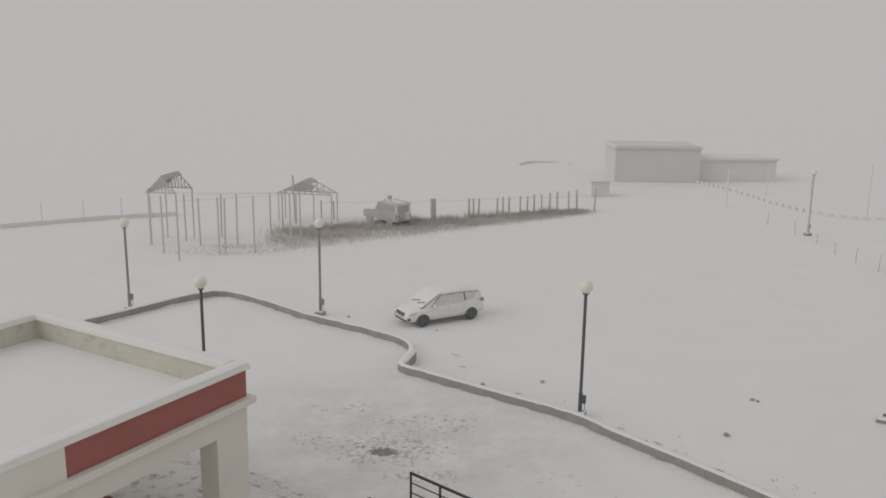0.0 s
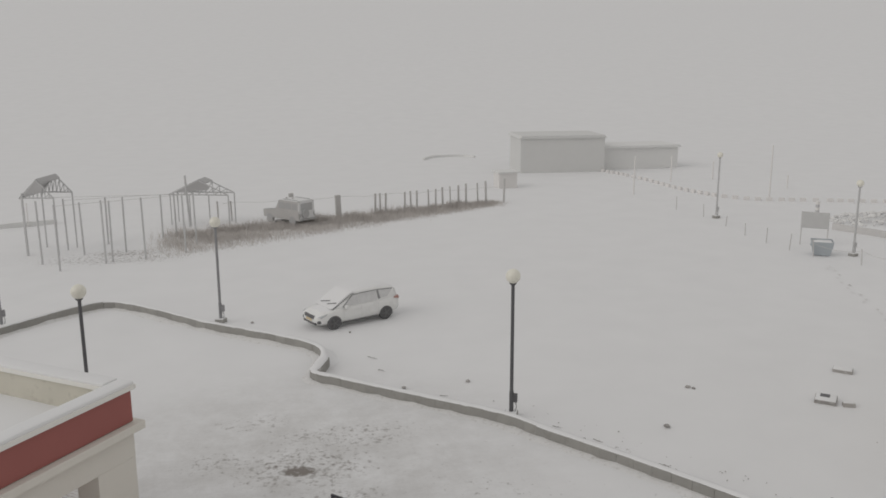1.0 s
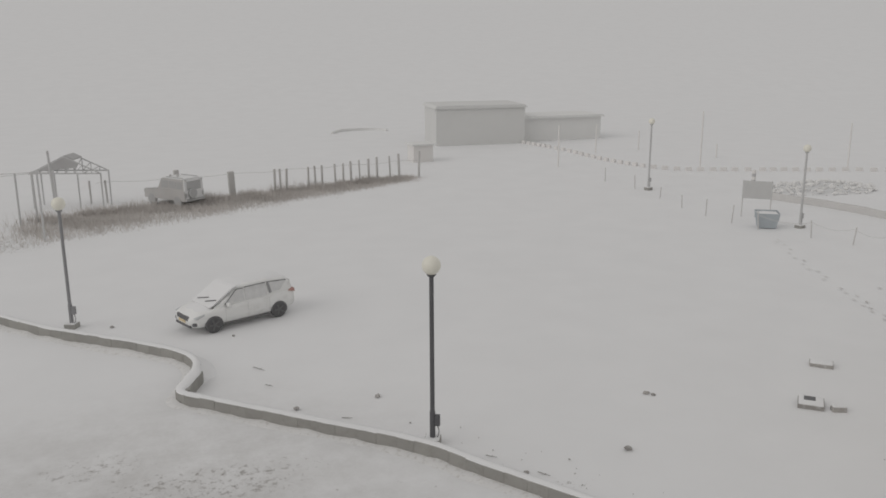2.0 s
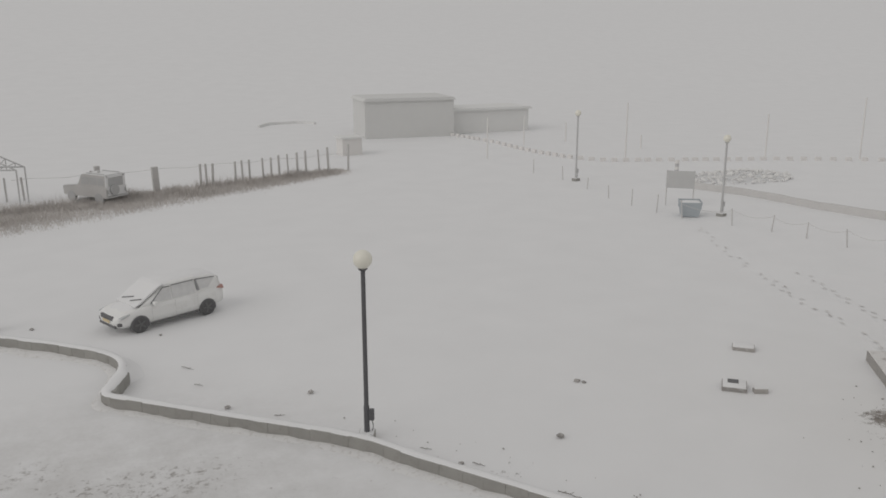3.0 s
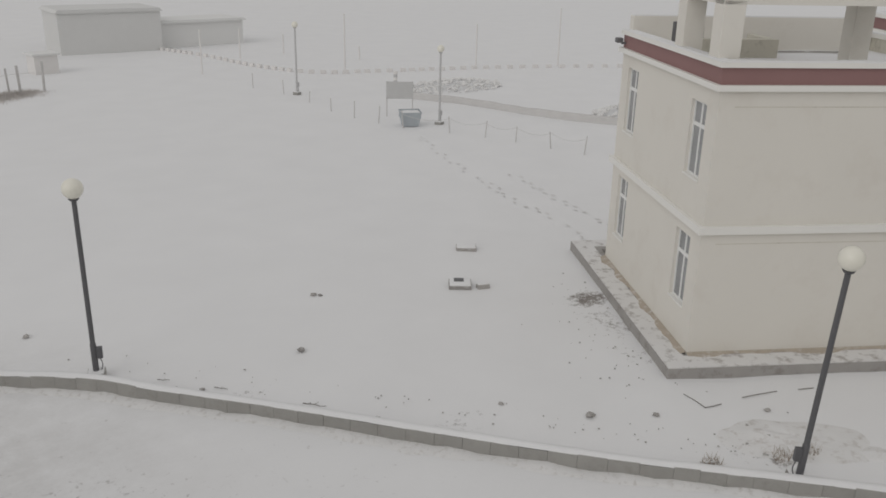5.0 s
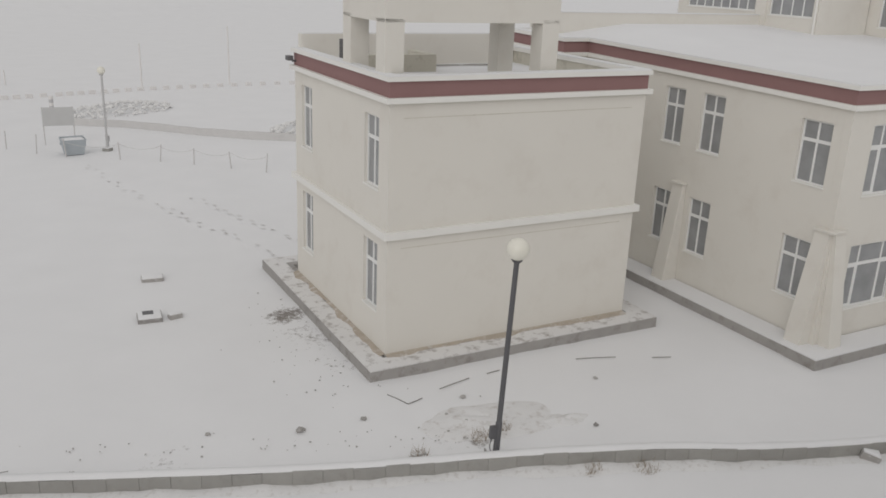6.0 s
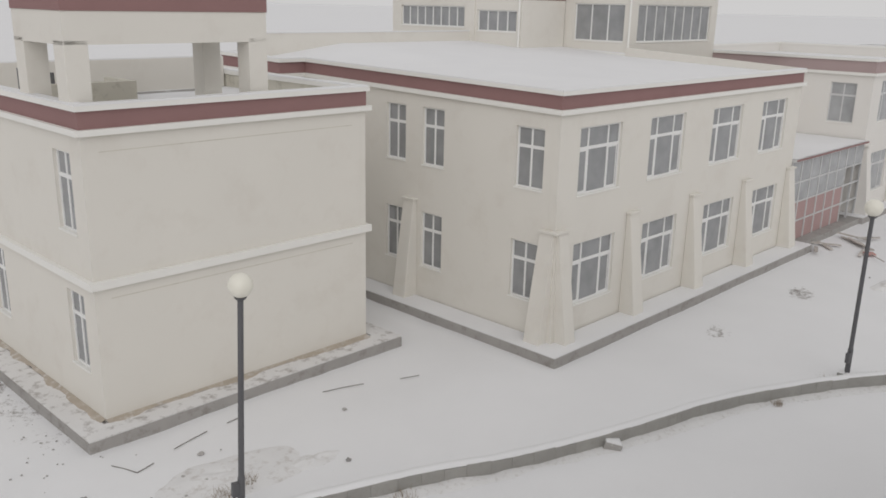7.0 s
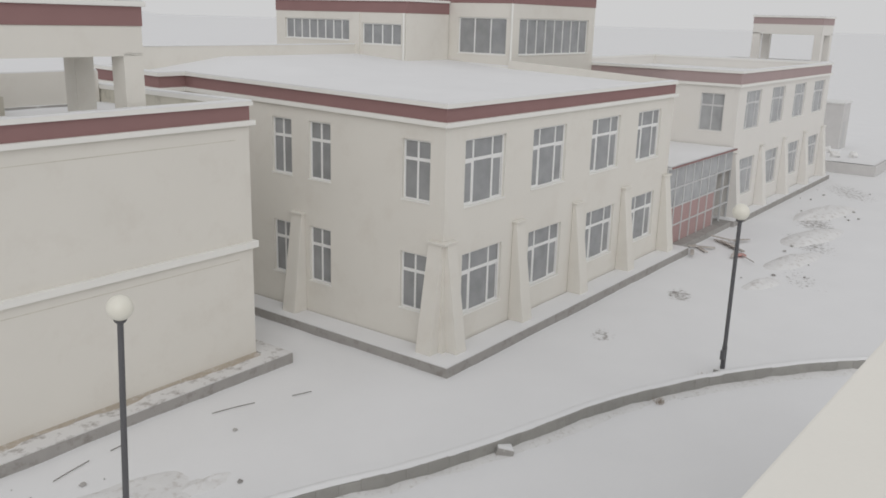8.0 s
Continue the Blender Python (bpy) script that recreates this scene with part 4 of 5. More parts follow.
def portico():
    P = thing("entrance_portico", PORCH, "cream entrance porch with a maroon band and snowy flat roof", "porch")
    U0, V0, ZT = -8.3, -9.5, 5.2
    part("roof", box(U0 + 0.3, -0.3, V0, -0.3, 4.1, 4.42), M_INNER, P)
    part("roof_snow", snow_sheet(U0 + 0.2, -0.2, V0, -0.2, 4.47, 0.012), M_SNOW, P, "thin smooth snow on the porch roof", smooth=True)
    for a, b, c, d in ((-0.3, 0.0, V0, 0.0), (U0, -0.301, -0.3, 0.0), (U0, U0 + 0.3, V0, -0.301)):
        part("parapet", box(a, b, c, d, 4.3, 5.06), M_INNER, P)
    for a, b, c, d in ((-0.36, 0.09, V0, 0.09), (U0 - 0.09, -0.361, -0.36, 0.09), (U0 - 0.09, U0 + 0.36, V0, -0.361)):
        part("coping", box(a, b, c, d, 5.062, 5.16, 0.012), M_TRIM, P)
        part("coping_snow", box(a + 0.02, b - 0.03, c + 0.02, d - 0.02, 5.14, 5.225, 0.035), M_SNOW, P, smooth=True)
    part("fascia", box(0.003, 0.03, -5.15, -0.02, 4.36, 5.05), M_MAROON, P, "deep maroon painted panel")
    part("end_wall", box(0.003, 0.06, V0, -5.17, 3.6, 5.055), M_WALL, P)
    part("cornice", box(-0.35, 0.20, V0, 0.16, 4.16, 4.34, 0.02), M_WALL, P)
    part("beam", box(-0.5, 0.0, V0, 0.0, 3.55, 4.158), M_WALL, P)
    part("beam", box(U0, -0.502, -0.5, 0.0, 3.55, 4.158), M_WALL, P)
    part("column", box(-0.62, 0.0, -1.05, 0.0, -0.2, 3.548, 0.015), M_WALL, P)
    part("column", box(U0, U0 + 0.6, -0.6, 0.0, -0.2, 3.548, 0.015), M_WALL, P)
    part("column", box(-0.6, 0.0, -6.6, -5.5, -0.2, 3.548, 0.015), M_WALL, P)
    S = thing("entrance_steps", PORCH, "maroon tiled entrance steps half covered by snow", "steps", kind="structure")
    for i in range(6):
        v = 3.0 - 0.34 * i
        part("tread", box(-9.0, 3.2, v - 0.36, v, -0.2, 0.16 * i + 0.16, 0.012), M_TILE, S)
        part("tread_snow", box(-8.95, 3.15, v - 0.34, v - 0.05, 0.16 * i + 0.155, 0.16 * i + 0.19, 0.015), M_SNOW_THIN, S)
    part("landing", box(-9.0, 3.2, -6.0, 0.98, -0.2, 1.10, 0.012), M_TILE, S)
    part("landing_snow", snow_sheet(-8.9, 3.1, -1.4, 0.95, 1.10, 0.012), M_SNOW_THIN, S, smooth=True)


def stair_rail(m, n, label):
    R = thing("stair_rail", m, label, "handrail", "handrails by the steps")
    for i in range(n):
        part("rail_post", box(1.1 * i - 0.025, 1.1 * i + 0.025, -0.025, 0.025, -0.1, 1.2), M_RAIL, R)
    for z, t in ((1.2, 0.03), (0.92, 0.014), (0.62, 0.014), (0.32, 0.014)):
        part("rail_bar", box(-0.03, 1.1 * (n - 1) + 0.03, -t, t, z, z + 2 * t), M_RAIL, R)


def terrace_wall():
    # near parapet, moved out and widened to fit the camera's view
    W = thing("terrace_edge", pose(4.52, -0.94, 0, 0, 0, -32.3), "cream parapet edge set low and far out to fit the camera's view", "parapet", kind="structure")
    part("terrace_block", box(-0.6, 14.0, -4.5, -0.005, -0.2, 7.90, 0.03), M_WALL, W)
    part("terrace_coping", box(-0.55, 13.9, -4.4, 0.05, 7.902, 7.96, 0.02), M_CREAM, W)


portico()
stair_rail(pose(-1.46, 13.45, 0, 0, 0, -42), 4, "dark metal handrail with three thin bars")
stair_rail(pose(-2.55, 12.0, 0, 0, 0, -42), 2, "short dark metal handrail with thin bars")
terrace_wall()

# ============ parked car ============
def loft(sections):
    """A skin over closed cross-sections of equal length, capped at both ends."""
    bm = bmesh.new()
    rings = [[bm.verts.new(p) for p in s] for s in sections]
    n = len(rings[0])
    for A, B in zip(rings, rings[1:]):
        for i in range(n):
            bm.faces.new((A[i], A[(i + 1) % n], B[(i + 1) % n], B[i]))
    bm.faces.new(rings[0])
    bm.faces.new(rings[-1][::-1])
    bmesh.ops.recalc_face_normals(bm, faces=bm.faces[:])
    return bm


def car():
    C = thing("car", pose(-0.36, 32.25, -0.03, 0, 0, -151.1) @ Matrix.Diagonal((1, 1, 0.945, 1)), "white people carrier parked with snow on bonnet and roof", "car")
    # body: x, half width, sill, belt line
    st = [(-2.19, 0.66, 0.50, 0.92), (-2.12, 0.78, 0.36, 1.00), (-1.75, 0.85, 0.28, 1.04), (-1.0, 0.865, 0.25, 1.02), (0.0, 0.865, 0.24, 0.99), (0.85, 0.862, 0.25, 0.97), (1.25, 0.85, 0.26, 0.95), (1.65, 0.83, 0.27, 0.88), (1.95, 0.77, 0.28, 0.80), (2.12, 0.66, 0.32, 0.72), (2.19, 0.52, 0.42, 0.64)]
    sec = []
    for x, w, lo, hi in st:
        half = [(0, lo), (w * 0.82, lo), (w * 0.97, lo + 0.10), (w, lo + (hi - lo) * 0.45), (w * 0.985, lo + (hi - lo) * 0.72), (w * 0.95, hi - 0.03), (w * 0.88, hi), (0, hi + 0.035)]
        sec.append([(x, y, z) for y, z in half] + [(x, -y, z) for y, z in half[-2:0:-1]])
    body = part("body", loft(sec), M_CAR, C, "white painted body with thin frost", smooth=True)
    cab = [(-2.10, 0.70, 0.72, 1.00), (-1.98, 0.74, 0.66, 1.42), (-1.70, 0.77, 0.64, 1.60), (-0.9, 0.79, 0.63, 1.665), (0.0, 0.79, 0.62, 1.66), (0.35, 0.785, 0.60, 1.59), (0.95, 0.77, 0.66, 1.20), (1.32, 0.74, 0.70, 0.97)]
    sec = []
    for x, w, wt, hi in cab:
        half = [(0, 0.93), (w, 0.93), (w * 0.995, 0.99), (w + (wt - w) * 0.75 * min(1, (hi - 0.95) / 0.7), 0.98 + (hi - 0.98) * 0.82), (wt, hi - 0.035), (wt * 0.86, hi), (0, hi + 0.02)]
        sec.append([(x, y, z) for y, z in half] + [(x, -y, z) for y, z in half[-2:0:-1]])
    part("cabin", loft(sec), M_CAR, C, smooth=True)
    for s in (1, -1):
        # side glass: front quarter, two doors, rear quarter
        for q in (((0.86, 1.02), (0.05, 1.02), (0.05, 1.50), (0.33, 1.50)), ((0.0, 1.02), (-0.92, 1.03), (-0.92, 1.53), (0.0, 1.52)), ((-1.06, 1.10), (-1.50, 1.13), (-1.82, 1.47), (-0.98, 1.53))):
            bm = bmesh.new()
            ring0 = []
            for x, z in q:
                y = 0.802 - 0.125 * (z - 0.98) / 0.6
                ring0.append((x, s * y, z))
            a = [bm.verts.new(p) for p in ring0]
            b = [bm.verts.new((x, y - s * 0.03, z)) for x, y, z in ring0]
            bm.faces.new(a)
            bm.faces.new(b[::-1])
            for i in range(4):
                bm.faces.new((a[i], b[i], b[(i + 1) % 4], a[(i + 1) % 4]))
            bmesh.ops.recalc_face_normals(bm, faces=bm.faces[:])
            pane = part("side_window", bm, M_CARGLASS, C, "side glass pale with clinging frost")
            (xa, za), (xb, zb) = q[2], q[3]
            part("seal", tube((xa, s * (0.806 - 0.125 * (za - 0.98) / 0.6), za + 0.01), (xb, s * (0.806 - 0.125 * (zb - 0.98) / 0.6), zb + 0.01), 0.016, n=6), M_TRIMBLACK, pane)
            if q[0][0] > 0.5:
                part("seal", tube((xb, s * (0.806 - 0.125 * (zb - 0.98) / 0.6), zb + 0.01), (q[0][0] + 0.03, s * 0.80, q[0][1] + 0.005), 0.014, n=6), M_TRIMBLACK, pane)
            if q[0][0] < -1.0:
                part("seal", tube((xb - 0.02, s * (0.806 - 0.125 * (zb - 0.98) / 0.6), zb), (q[0][0], s * 0.79, q[0][1]), 0.04, 0.055, n=6), M_CARGREY, pane)
        mir = part("door_mirror", box(0.72, 0.86, s * 0.95 - 0.09, s * 0.95 + 0.09, 0.98, 1.12, 0.03), M_CAR, C, smooth=True)
        part("mirror_arm", box(0.76, 0.82, min(s * 0.78, s * 0.88), max(s * 0.78, s * 0.88), 0.98, 1.02), M_TRIMBLACK, mir)
        for x in (0.35, -0.65):
            part("door_handle", box(x - 0.28, x - 0.1, s * 0.862 - 0.012, s * 0.862 + 0.012, 0.80, 0.83, 0.005), M_CAR, C)
        for x in (0.88, -0.05, -0.97):
            part("door_seam", box(x - 0.004, x + 0.004, s * 0.862 - 0.006, s * 0.862 + 0.004, 0.38, 0.97), M_CARSEAM, C)
        part("sill_trim", box(-0.95, 0.95, s * 0.83 - 0.03, s * 0.83 + 0.03, 0.24, 0.30, 0.012), M_ALLOY, C)
        for x in (1.37, -1.37):
            arch = bmesh.new()
            pts = [(0.352 * math.cos(a), 0.352 * math.sin(a)) for a in [math.pi * (-0.12 + 1.24 * i / 18) for i in range(19)]]
            ins = [(0.30 * math.cos(a), 0.30 * math.sin(a)) for a in [math.pi * (-0.12 + 1.24 * i / 18) for i in range(19)]]
            o = [arch.verts.new((x + px, s * 0.872, 0.33 + pz)) for px, pz in pts]
            n_ = [arch.verts.new((x + px, s * 0.872, 0.33 + pz)) for px, pz in ins]
            bk = [arch.verts.new((x + px, s * 0.80, 0.33 + pz)) for px, pz in pts]
            for i in range(18):
                arch.faces.new((o[i], o[i + 1], n_[i + 1], n_[i]))
                arch.faces.new((o[i], bk[i], bk[i + 1], o[i + 1]))
            part("wheel_arch", arch, M_TRIMBLACK, C)
            wheel = new("wheel")
            wheel.parent = C
            wheel.matrix_basis = pose(x, s * 0.775, 0.33, 90, 0, 0)
            part("tyre", lathe([(0.20, -0.09), (0.29, -0.105), (0.325, -0.08), (0.33, 0.0), (0.325, 0.08), (0.29, 0.105), (0.20, 0.09)], 28), M_RUBBER, wheel, smooth=True)
            rim = bmesh.new()
            for k in range(5):
                a = k * 1.2566
                add_box(rim, 0.03, 0.215, -0.03, 0.03, -0.112 if s > 0 else 0.092, -0.092 if s > 0 else 0.112, Matrix.Rotation(a, 4, "Z"))
            add_tube(rim, (0, 0, -0.118), (0, 0, 0.118), 0.05, n=12)
            part("rim", rim, M_ALLOY, wheel, "grey five-spoke alloy rim")
        part("headlamp", extrude_profile([(2.02, 0.66), (1.72, 0.76), (1.70, 0.82), (1.98, 0.755), (2.09, 0.70)], min(s * 0.55, s * 0.80), max(s * 0.55, s * 0.80)), M_LAMP, C)
        part("fog_lamp", box(1.98, 2.13, min(s * 0.54, s * 0.74), max(s * 0.54, s * 0.74), 0.38, 0.52, 0.03), M_TRIMBLACK, C)
        part("tail_lamp", extrude_profile([(-2.155, 0.93), (-1.84, 1.0), (-2.0, 1.07), (-2.125, 1.08)], min(s * 0.62, s * 0.79), max(s * 0.62, s * 0.79)), M_RED, C, "red wraparound tail lamp")
    part("grille", box(2.06, 2.20, -0.44, 0.44, 0.56, 0.73, 0.03), M_TRIMBLACK, C, "dark grille with a pale bar")
    part("grille_bar", box(2.19, 2.205, -0.42, 0.42, 0.645, 0.665), M_ALLOY, C)
    part("front_bumper", box(2.00, 2.205, -0.56, 0.56, 0.30, 0.40, 0.03), M_TRIMBLACK, C)
    part("plate", box(2.21, 2.222, -0.25, 0.25, 0.46, 0.57), M_YELLOW, C, "blank yellow number plate")
    # windscreen, wipers and snow
    part("windscreen", extrude_profile([(0.44, 1.56), (1.26, 1.01), (1.29, 1.03), (0.46, 1.59)], -0.62, 0.62), M_CARGLASS, C)
    part("windscreen_snow", extrude_profile([(0.30, 1.60), (0.42, 1.585), (0.80, 1.34), (1.26, 1.04), (1.45, 0.97), (1.46, 1.0), (1.31, 1.07), (0.84, 1.385), (0.48, 1.615), (0.32, 1.67)], -0.70, 0.70), M_SNOW, C)
    for y0, y1 in ((-0.5, 0.05), (0.1, 0.6)):
        part("wiper", tube((1.30, y0, 1.10), (1.13, y1, 1.215), 0.019, n=6), M_TRIMBLACK, C)
    part("rear_window", box(-2.085, -2.055, -0.55, 0.55, 1.08, 1.40, 0.01, ), M_CARGLASS, C)
    snow = snow_sheet(-1.90, 0.40, -0.63, 0.63, 1.665, 0.02, 0.1)
    bonnet = snow_sheet(1.24, 2.0, -0.70, 0.70, 0.0, 0.008, 0.1)
    for v in bonnet.verts:
        v.co.z += 1.015 - 0.23 * ((v.co.x - 1.24) / 0.76) ** 1.4 - 0.05 * abs(v.co.y / 0.6) ** 3
    for v in snow.verts:
        q = (v.co.x + 0.65) / 1.05
        v.co.z += 0.02 - 0.07 * (v.co.y / 0.6) ** 6 - 0.045 * max(0.0, abs(q) - 0.35) ** 2 * 4
    part("roof_snow", snow, M_SNOW, C, smooth=True)
    part("bonnet_snow", bonnet, M_SNOW, C, smooth=True)


car()

# ============ lone stones and slabs in the yard ============
def small_stone(x, y, r, seed, flat=0.55):
    r *= 0.78
    ob = part("stone", rock(seed, r, flat, 1 if r < 0.07 else 2), M_STONE, m=pose(x, y, r * 0.1, 0, 0, seed * 47))
    tagged(ob, "small grey stone poking out of the snow", "stone", "stones in the yard")


rs = random.Random(21)
for i, (x, y, r) in enumerate(((9.5, 18.75, 0.16), (1.25, 23.4, 0.13), (3.7, 23.7, 0.14), (-4.9, 32.4, 0.13), (-0.5, 30.3, 0.10), (11.6, 21.9, 0.16), (11.75, 21.75, 0.12), (6.0, 18.6, 0.12), (6.5, 18.2, 0.11), (8.5, 14.9, 0.12), (9.3, 14.6, 0.14),
                               (13.5, 11.9, 0.17), (14.8, 11.0, 0.13), (16.2, 8.9, 0.13), (12.1, 13.5, 0.10), (17.2, 9.6, 0.12), (20.3, 7.2, 0.10), (17.9, 6.2, 0.12), (24.3, 11.2, 0.1))):
    small_stone(x, y, r, i + 1)
for i in range(80):
    t = rs.random()
    small_stone(15.6 + 4.2 * t + rs.gauss(0, 0.8), 12.4 + 6.0 * t + rs.gauss(0, 0.7), rs.uniform(0.02, 0.055), 100 + i)
for i in range(64):
    t = rs.random() ** 0.7
    small_stone(3 + 12 * t + rs.uniform(0.5, 1.6), 21.6 - 14.5 * t + rs.uniform(0.3, 1.2), rs.uniform(0.02, 0.055), 200 + i)


def slab(name, x, y, turn, sx, sy, h, label, tilt=4, mat=None):
    s = thing(name, pose(x, y, 0, tilt, 0, turn), label, "slab", "slabs in the yard")
    part("block", box(-sx / 2, sx / 2, -sy / 2, sy / 2, -0.1, h, 0.02), mat or M_STONE, s)
    part("snow_top", box(-sx / 2 + 0.02, sx / 2 - 0.02, -sy / 2 + 0.02, sy / 2 - 0.02, h - 0.01, h + 0.04, 0.02), M_SNOW, s, smooth=True)
    return s


slab("concrete_slab", 18.2, 22.6, -36, 0.72, 0.42, 0.09, "flat concrete slab capped with snow")
h = slab("inspection_cover", 15.9, 20.0, -36, 0.72, 0.6, 0.09, "raised concrete inspection frame with a black block for its hole")
# solid black block: the darkness of an opening, done by colour
part("hole", box(-0.2, 0.12, -0.02, 0.24, 0.06, 0.135), M_TRIMBLACK, h)
slab("concrete_slab", 16.45, 19.5, -20, 0.4, 0.25, 0.07, "broken piece of concrete dusted with snow", -8)
slab("concrete_slab", 20.35, 0.35, 15, 0.5, 0.44, 0.15, "tilted pale stone block beside the kerb", 16)
rq = random.Random(31)
for x, y, turn, ln in ((0.3, 26.8, -50, 0.55), (8.4, 16.0, -50, 0.6), (7.6, 16.4, -45, 0.5), (0.55, 25.3, -40, 0.3), (2.6, 22.4, -20, 0.3), (5.9, 19.2, -30, 0.3), (6.9, 18.0, -50, 0.35)):
    bm = bmesh.new()
    pts = [Vector((-ln / 2 + ln * k / 4, rq.uniform(-0.03, 0.03) * ln, rq.uniform(0.0, 0.02))) for k in range(5)]
    for k in range(4):
        add_tube(bm, pts[k], pts[k + 1], 0.011 - 0.0015 * k, n=5)
    tip = pts[2] + Vector((0.12 * ln, 0.14 * ln, 0.02))
    add_tube(bm, pts[2], tip, 0.006, n=5)
    st = part("stick", bm, M_STICK, m=pose(x, y, 0, 0, 0, turn))
    tagged(st, "thin dark twig lying on the snow", "twig", "twigs on the snow")

for pts in (((16.15, 11.26), (16.12, 10.9), (16.05, 10.54), (16.28, 10.47), (16.52, 10.42)), ((17.22, 10.32), (17.7, 10.18), (18.22, 10.01)), ((18.75, 9.75), (19.15, 9.57)),
            ((21.09, 8.12), (21.5, 7.72), (21.91, 7.23)), ((22.53, 6.35), (22.9, 5.9))):
    bm = bmesh.new()
    for (a, b), (c, d) in zip(pts, pts[1:]):
        add_tube(bm, (a, b, 0.004), (c, d, 0.004), 0.011, n=6)
    tagged(part("cable_end", bm, M_STICK), "dark cable end lying half buried in snow", "cable", "cable ends on the snow")


def spoil_mound(x, y, rx, ry, h, seed):
    """A low heap of dug-over earth under thin snow."""
    bm = bmesh.new()
    n, rings = 36, []
    for k in range(9):
        q = k / 8
        row = []
        for i in range(n):
            a = 6.28318 * i / n
            px, py = rx * q * math.cos(a), ry * q * math.sin(a)
            w = 1 + 0.22 * noise.noise(Vector((math.cos(a) * 1.5, math.sin(a) * 1.5, seed)))
            row.append(bm.verts.new((px * w, py * w, -0.06 + (1 - q ** 2.2) * (h + 0.07 * noise.noise(Vector((px * 2.3, py * 2.3, seed))) + 0.05 * noise.noise(Vector((px * 6, py * 6, seed)))))))
        rings.append(row)
    for A, B in zip(rings, rings[1:]):
        for i in range(n):
            bm.faces.new((A[i], A[(i + 1) % n], B[(i + 1) % n], B[i]))
    bmesh.ops.remove_doubles(bm, verts=bm.verts[:], dist=0.002)
    ob = part("spoil_mound", bm, M_SNOW_SPOIL, m=pose(x, y, 0, 0, 0, -42), smooth=True)
    tagged(ob, "low mound of dug earth under thin patchy snow", "mound", "dug-over mounds", "stuff")


for i, (x, y, rx, ry, h) in enumerate(((16.7, 8.4, 2.1, 0.95, 0.11), (17.7, 7.0, 0.8, 0.35, 0.10), (36.5, -9.6, 1.4, 0.5, 0.2), (40.5, -11.9, 2.4, 0.8, 0.22), (45.5, -14.2, 3.2, 0.9, 0.3), (52.0, -16.8, 3.6, 1.0, 0.32))):
    spoil_mound(x, y, rx, ry, h, i + 1)


def weed_clump(x, y, r, seed):
    rnd = random.Random(seed)
    bm = bmesh.new()
    for i in range(70):
        a, q = rnd.uniform(0, 6.28), r * math.sqrt(rnd.random())
        px, py, h, b = q * math.cos(a), q * math.sin(a) * 0.7, rnd.uniform(0.05, 0.2), rnd.uniform(0, 6.28)
        c, d = 0.008 * math.cos(b), 0.008 * math.sin(b)
        bm.faces.new([bm.verts.new((px - c, py - d, -0.03)), bm.verts.new((px + c, py + d, -0.03)), bm.verts.new((px + rnd.uniform(-0.12, 0.12), py + rnd.uniform(-0.12, 0.12), h))])
    ob = part("weed_clump", bm, M_WEED, m=pose(x, y, 0))
    tagged(ob, "dry brown weed clump sticking out of the snow", "weed", "weeds by the kerb", "stuff")


for i, (x, y, r) in enumerate(((18.85, 2.45, 0.38), (19.75, 1.5, 0.28), (16.0, 5.5, 0.25), (16.85, 4.5, 0.36), (15.75, 8.25, 0.28), (25.9, -5.5, 0.35), (23.9, -3.9, 0.2), (14.2, 9.0, 0.3), (21.9, -0.9, 0.15), (26.6, -7.0, 0.3), (16.4, 8.0, 0.25))):
    weed_clump(x, y, r, 60 + i)
for i in range(34):
    t = rs.random()
    small_stone(36 + 24 * t + rs.gauss(0, 1.0), -10.6 - 9.5 * t + rs.gauss(0, 1.0), rs.uniform(0.04, 0.16), 300 + i)
for i in range(14):
    small_stone(15.7 + rs.gauss(0, 0.9), 8.7 + rs.gauss(0, 0.6), rs.uniform(0.03, 0.08), 400 + i)

# scrap and spade before the glazed link
rs = random.Random(8)
for i in range(9):
    p = SITE @ Vector((31.3 + rs.uniform(-1.6, 5.0), -6.0 + rs.uniform(-0.9, 0.8), 0))
    s = part("plank", box(-0.7, 0.7, -0.08, 0.08, 0.0, 0.05, 0.008), M_WOOD, m=pose(p.x, p.y, 0.01 + 0.05 * (i % 3), rs.uniform(-5, 5), rs.uniform(-8, 4), rs.uniform(0, 180)))
    tagged(s, "snow-dusted scrap plank on the ground", "plank", "scrap timber")
p = SITE @ Vector((31.2, -7.2, 0))
sp = thing("shovel", pose(p.x, p.y, 0.05, 0, 0, 100), "red plastic snow shovel with a pale handle", "shovel")
part("blade", box(-0.22, 0.22, -0.2, 0.2, 0.0, 0.06, 0.02), M_SPADE, sp)
part("handle", tube((0, 0.2, 0.05), (0, 1.5, 0.1), 0.022), M_WOOD, sp)

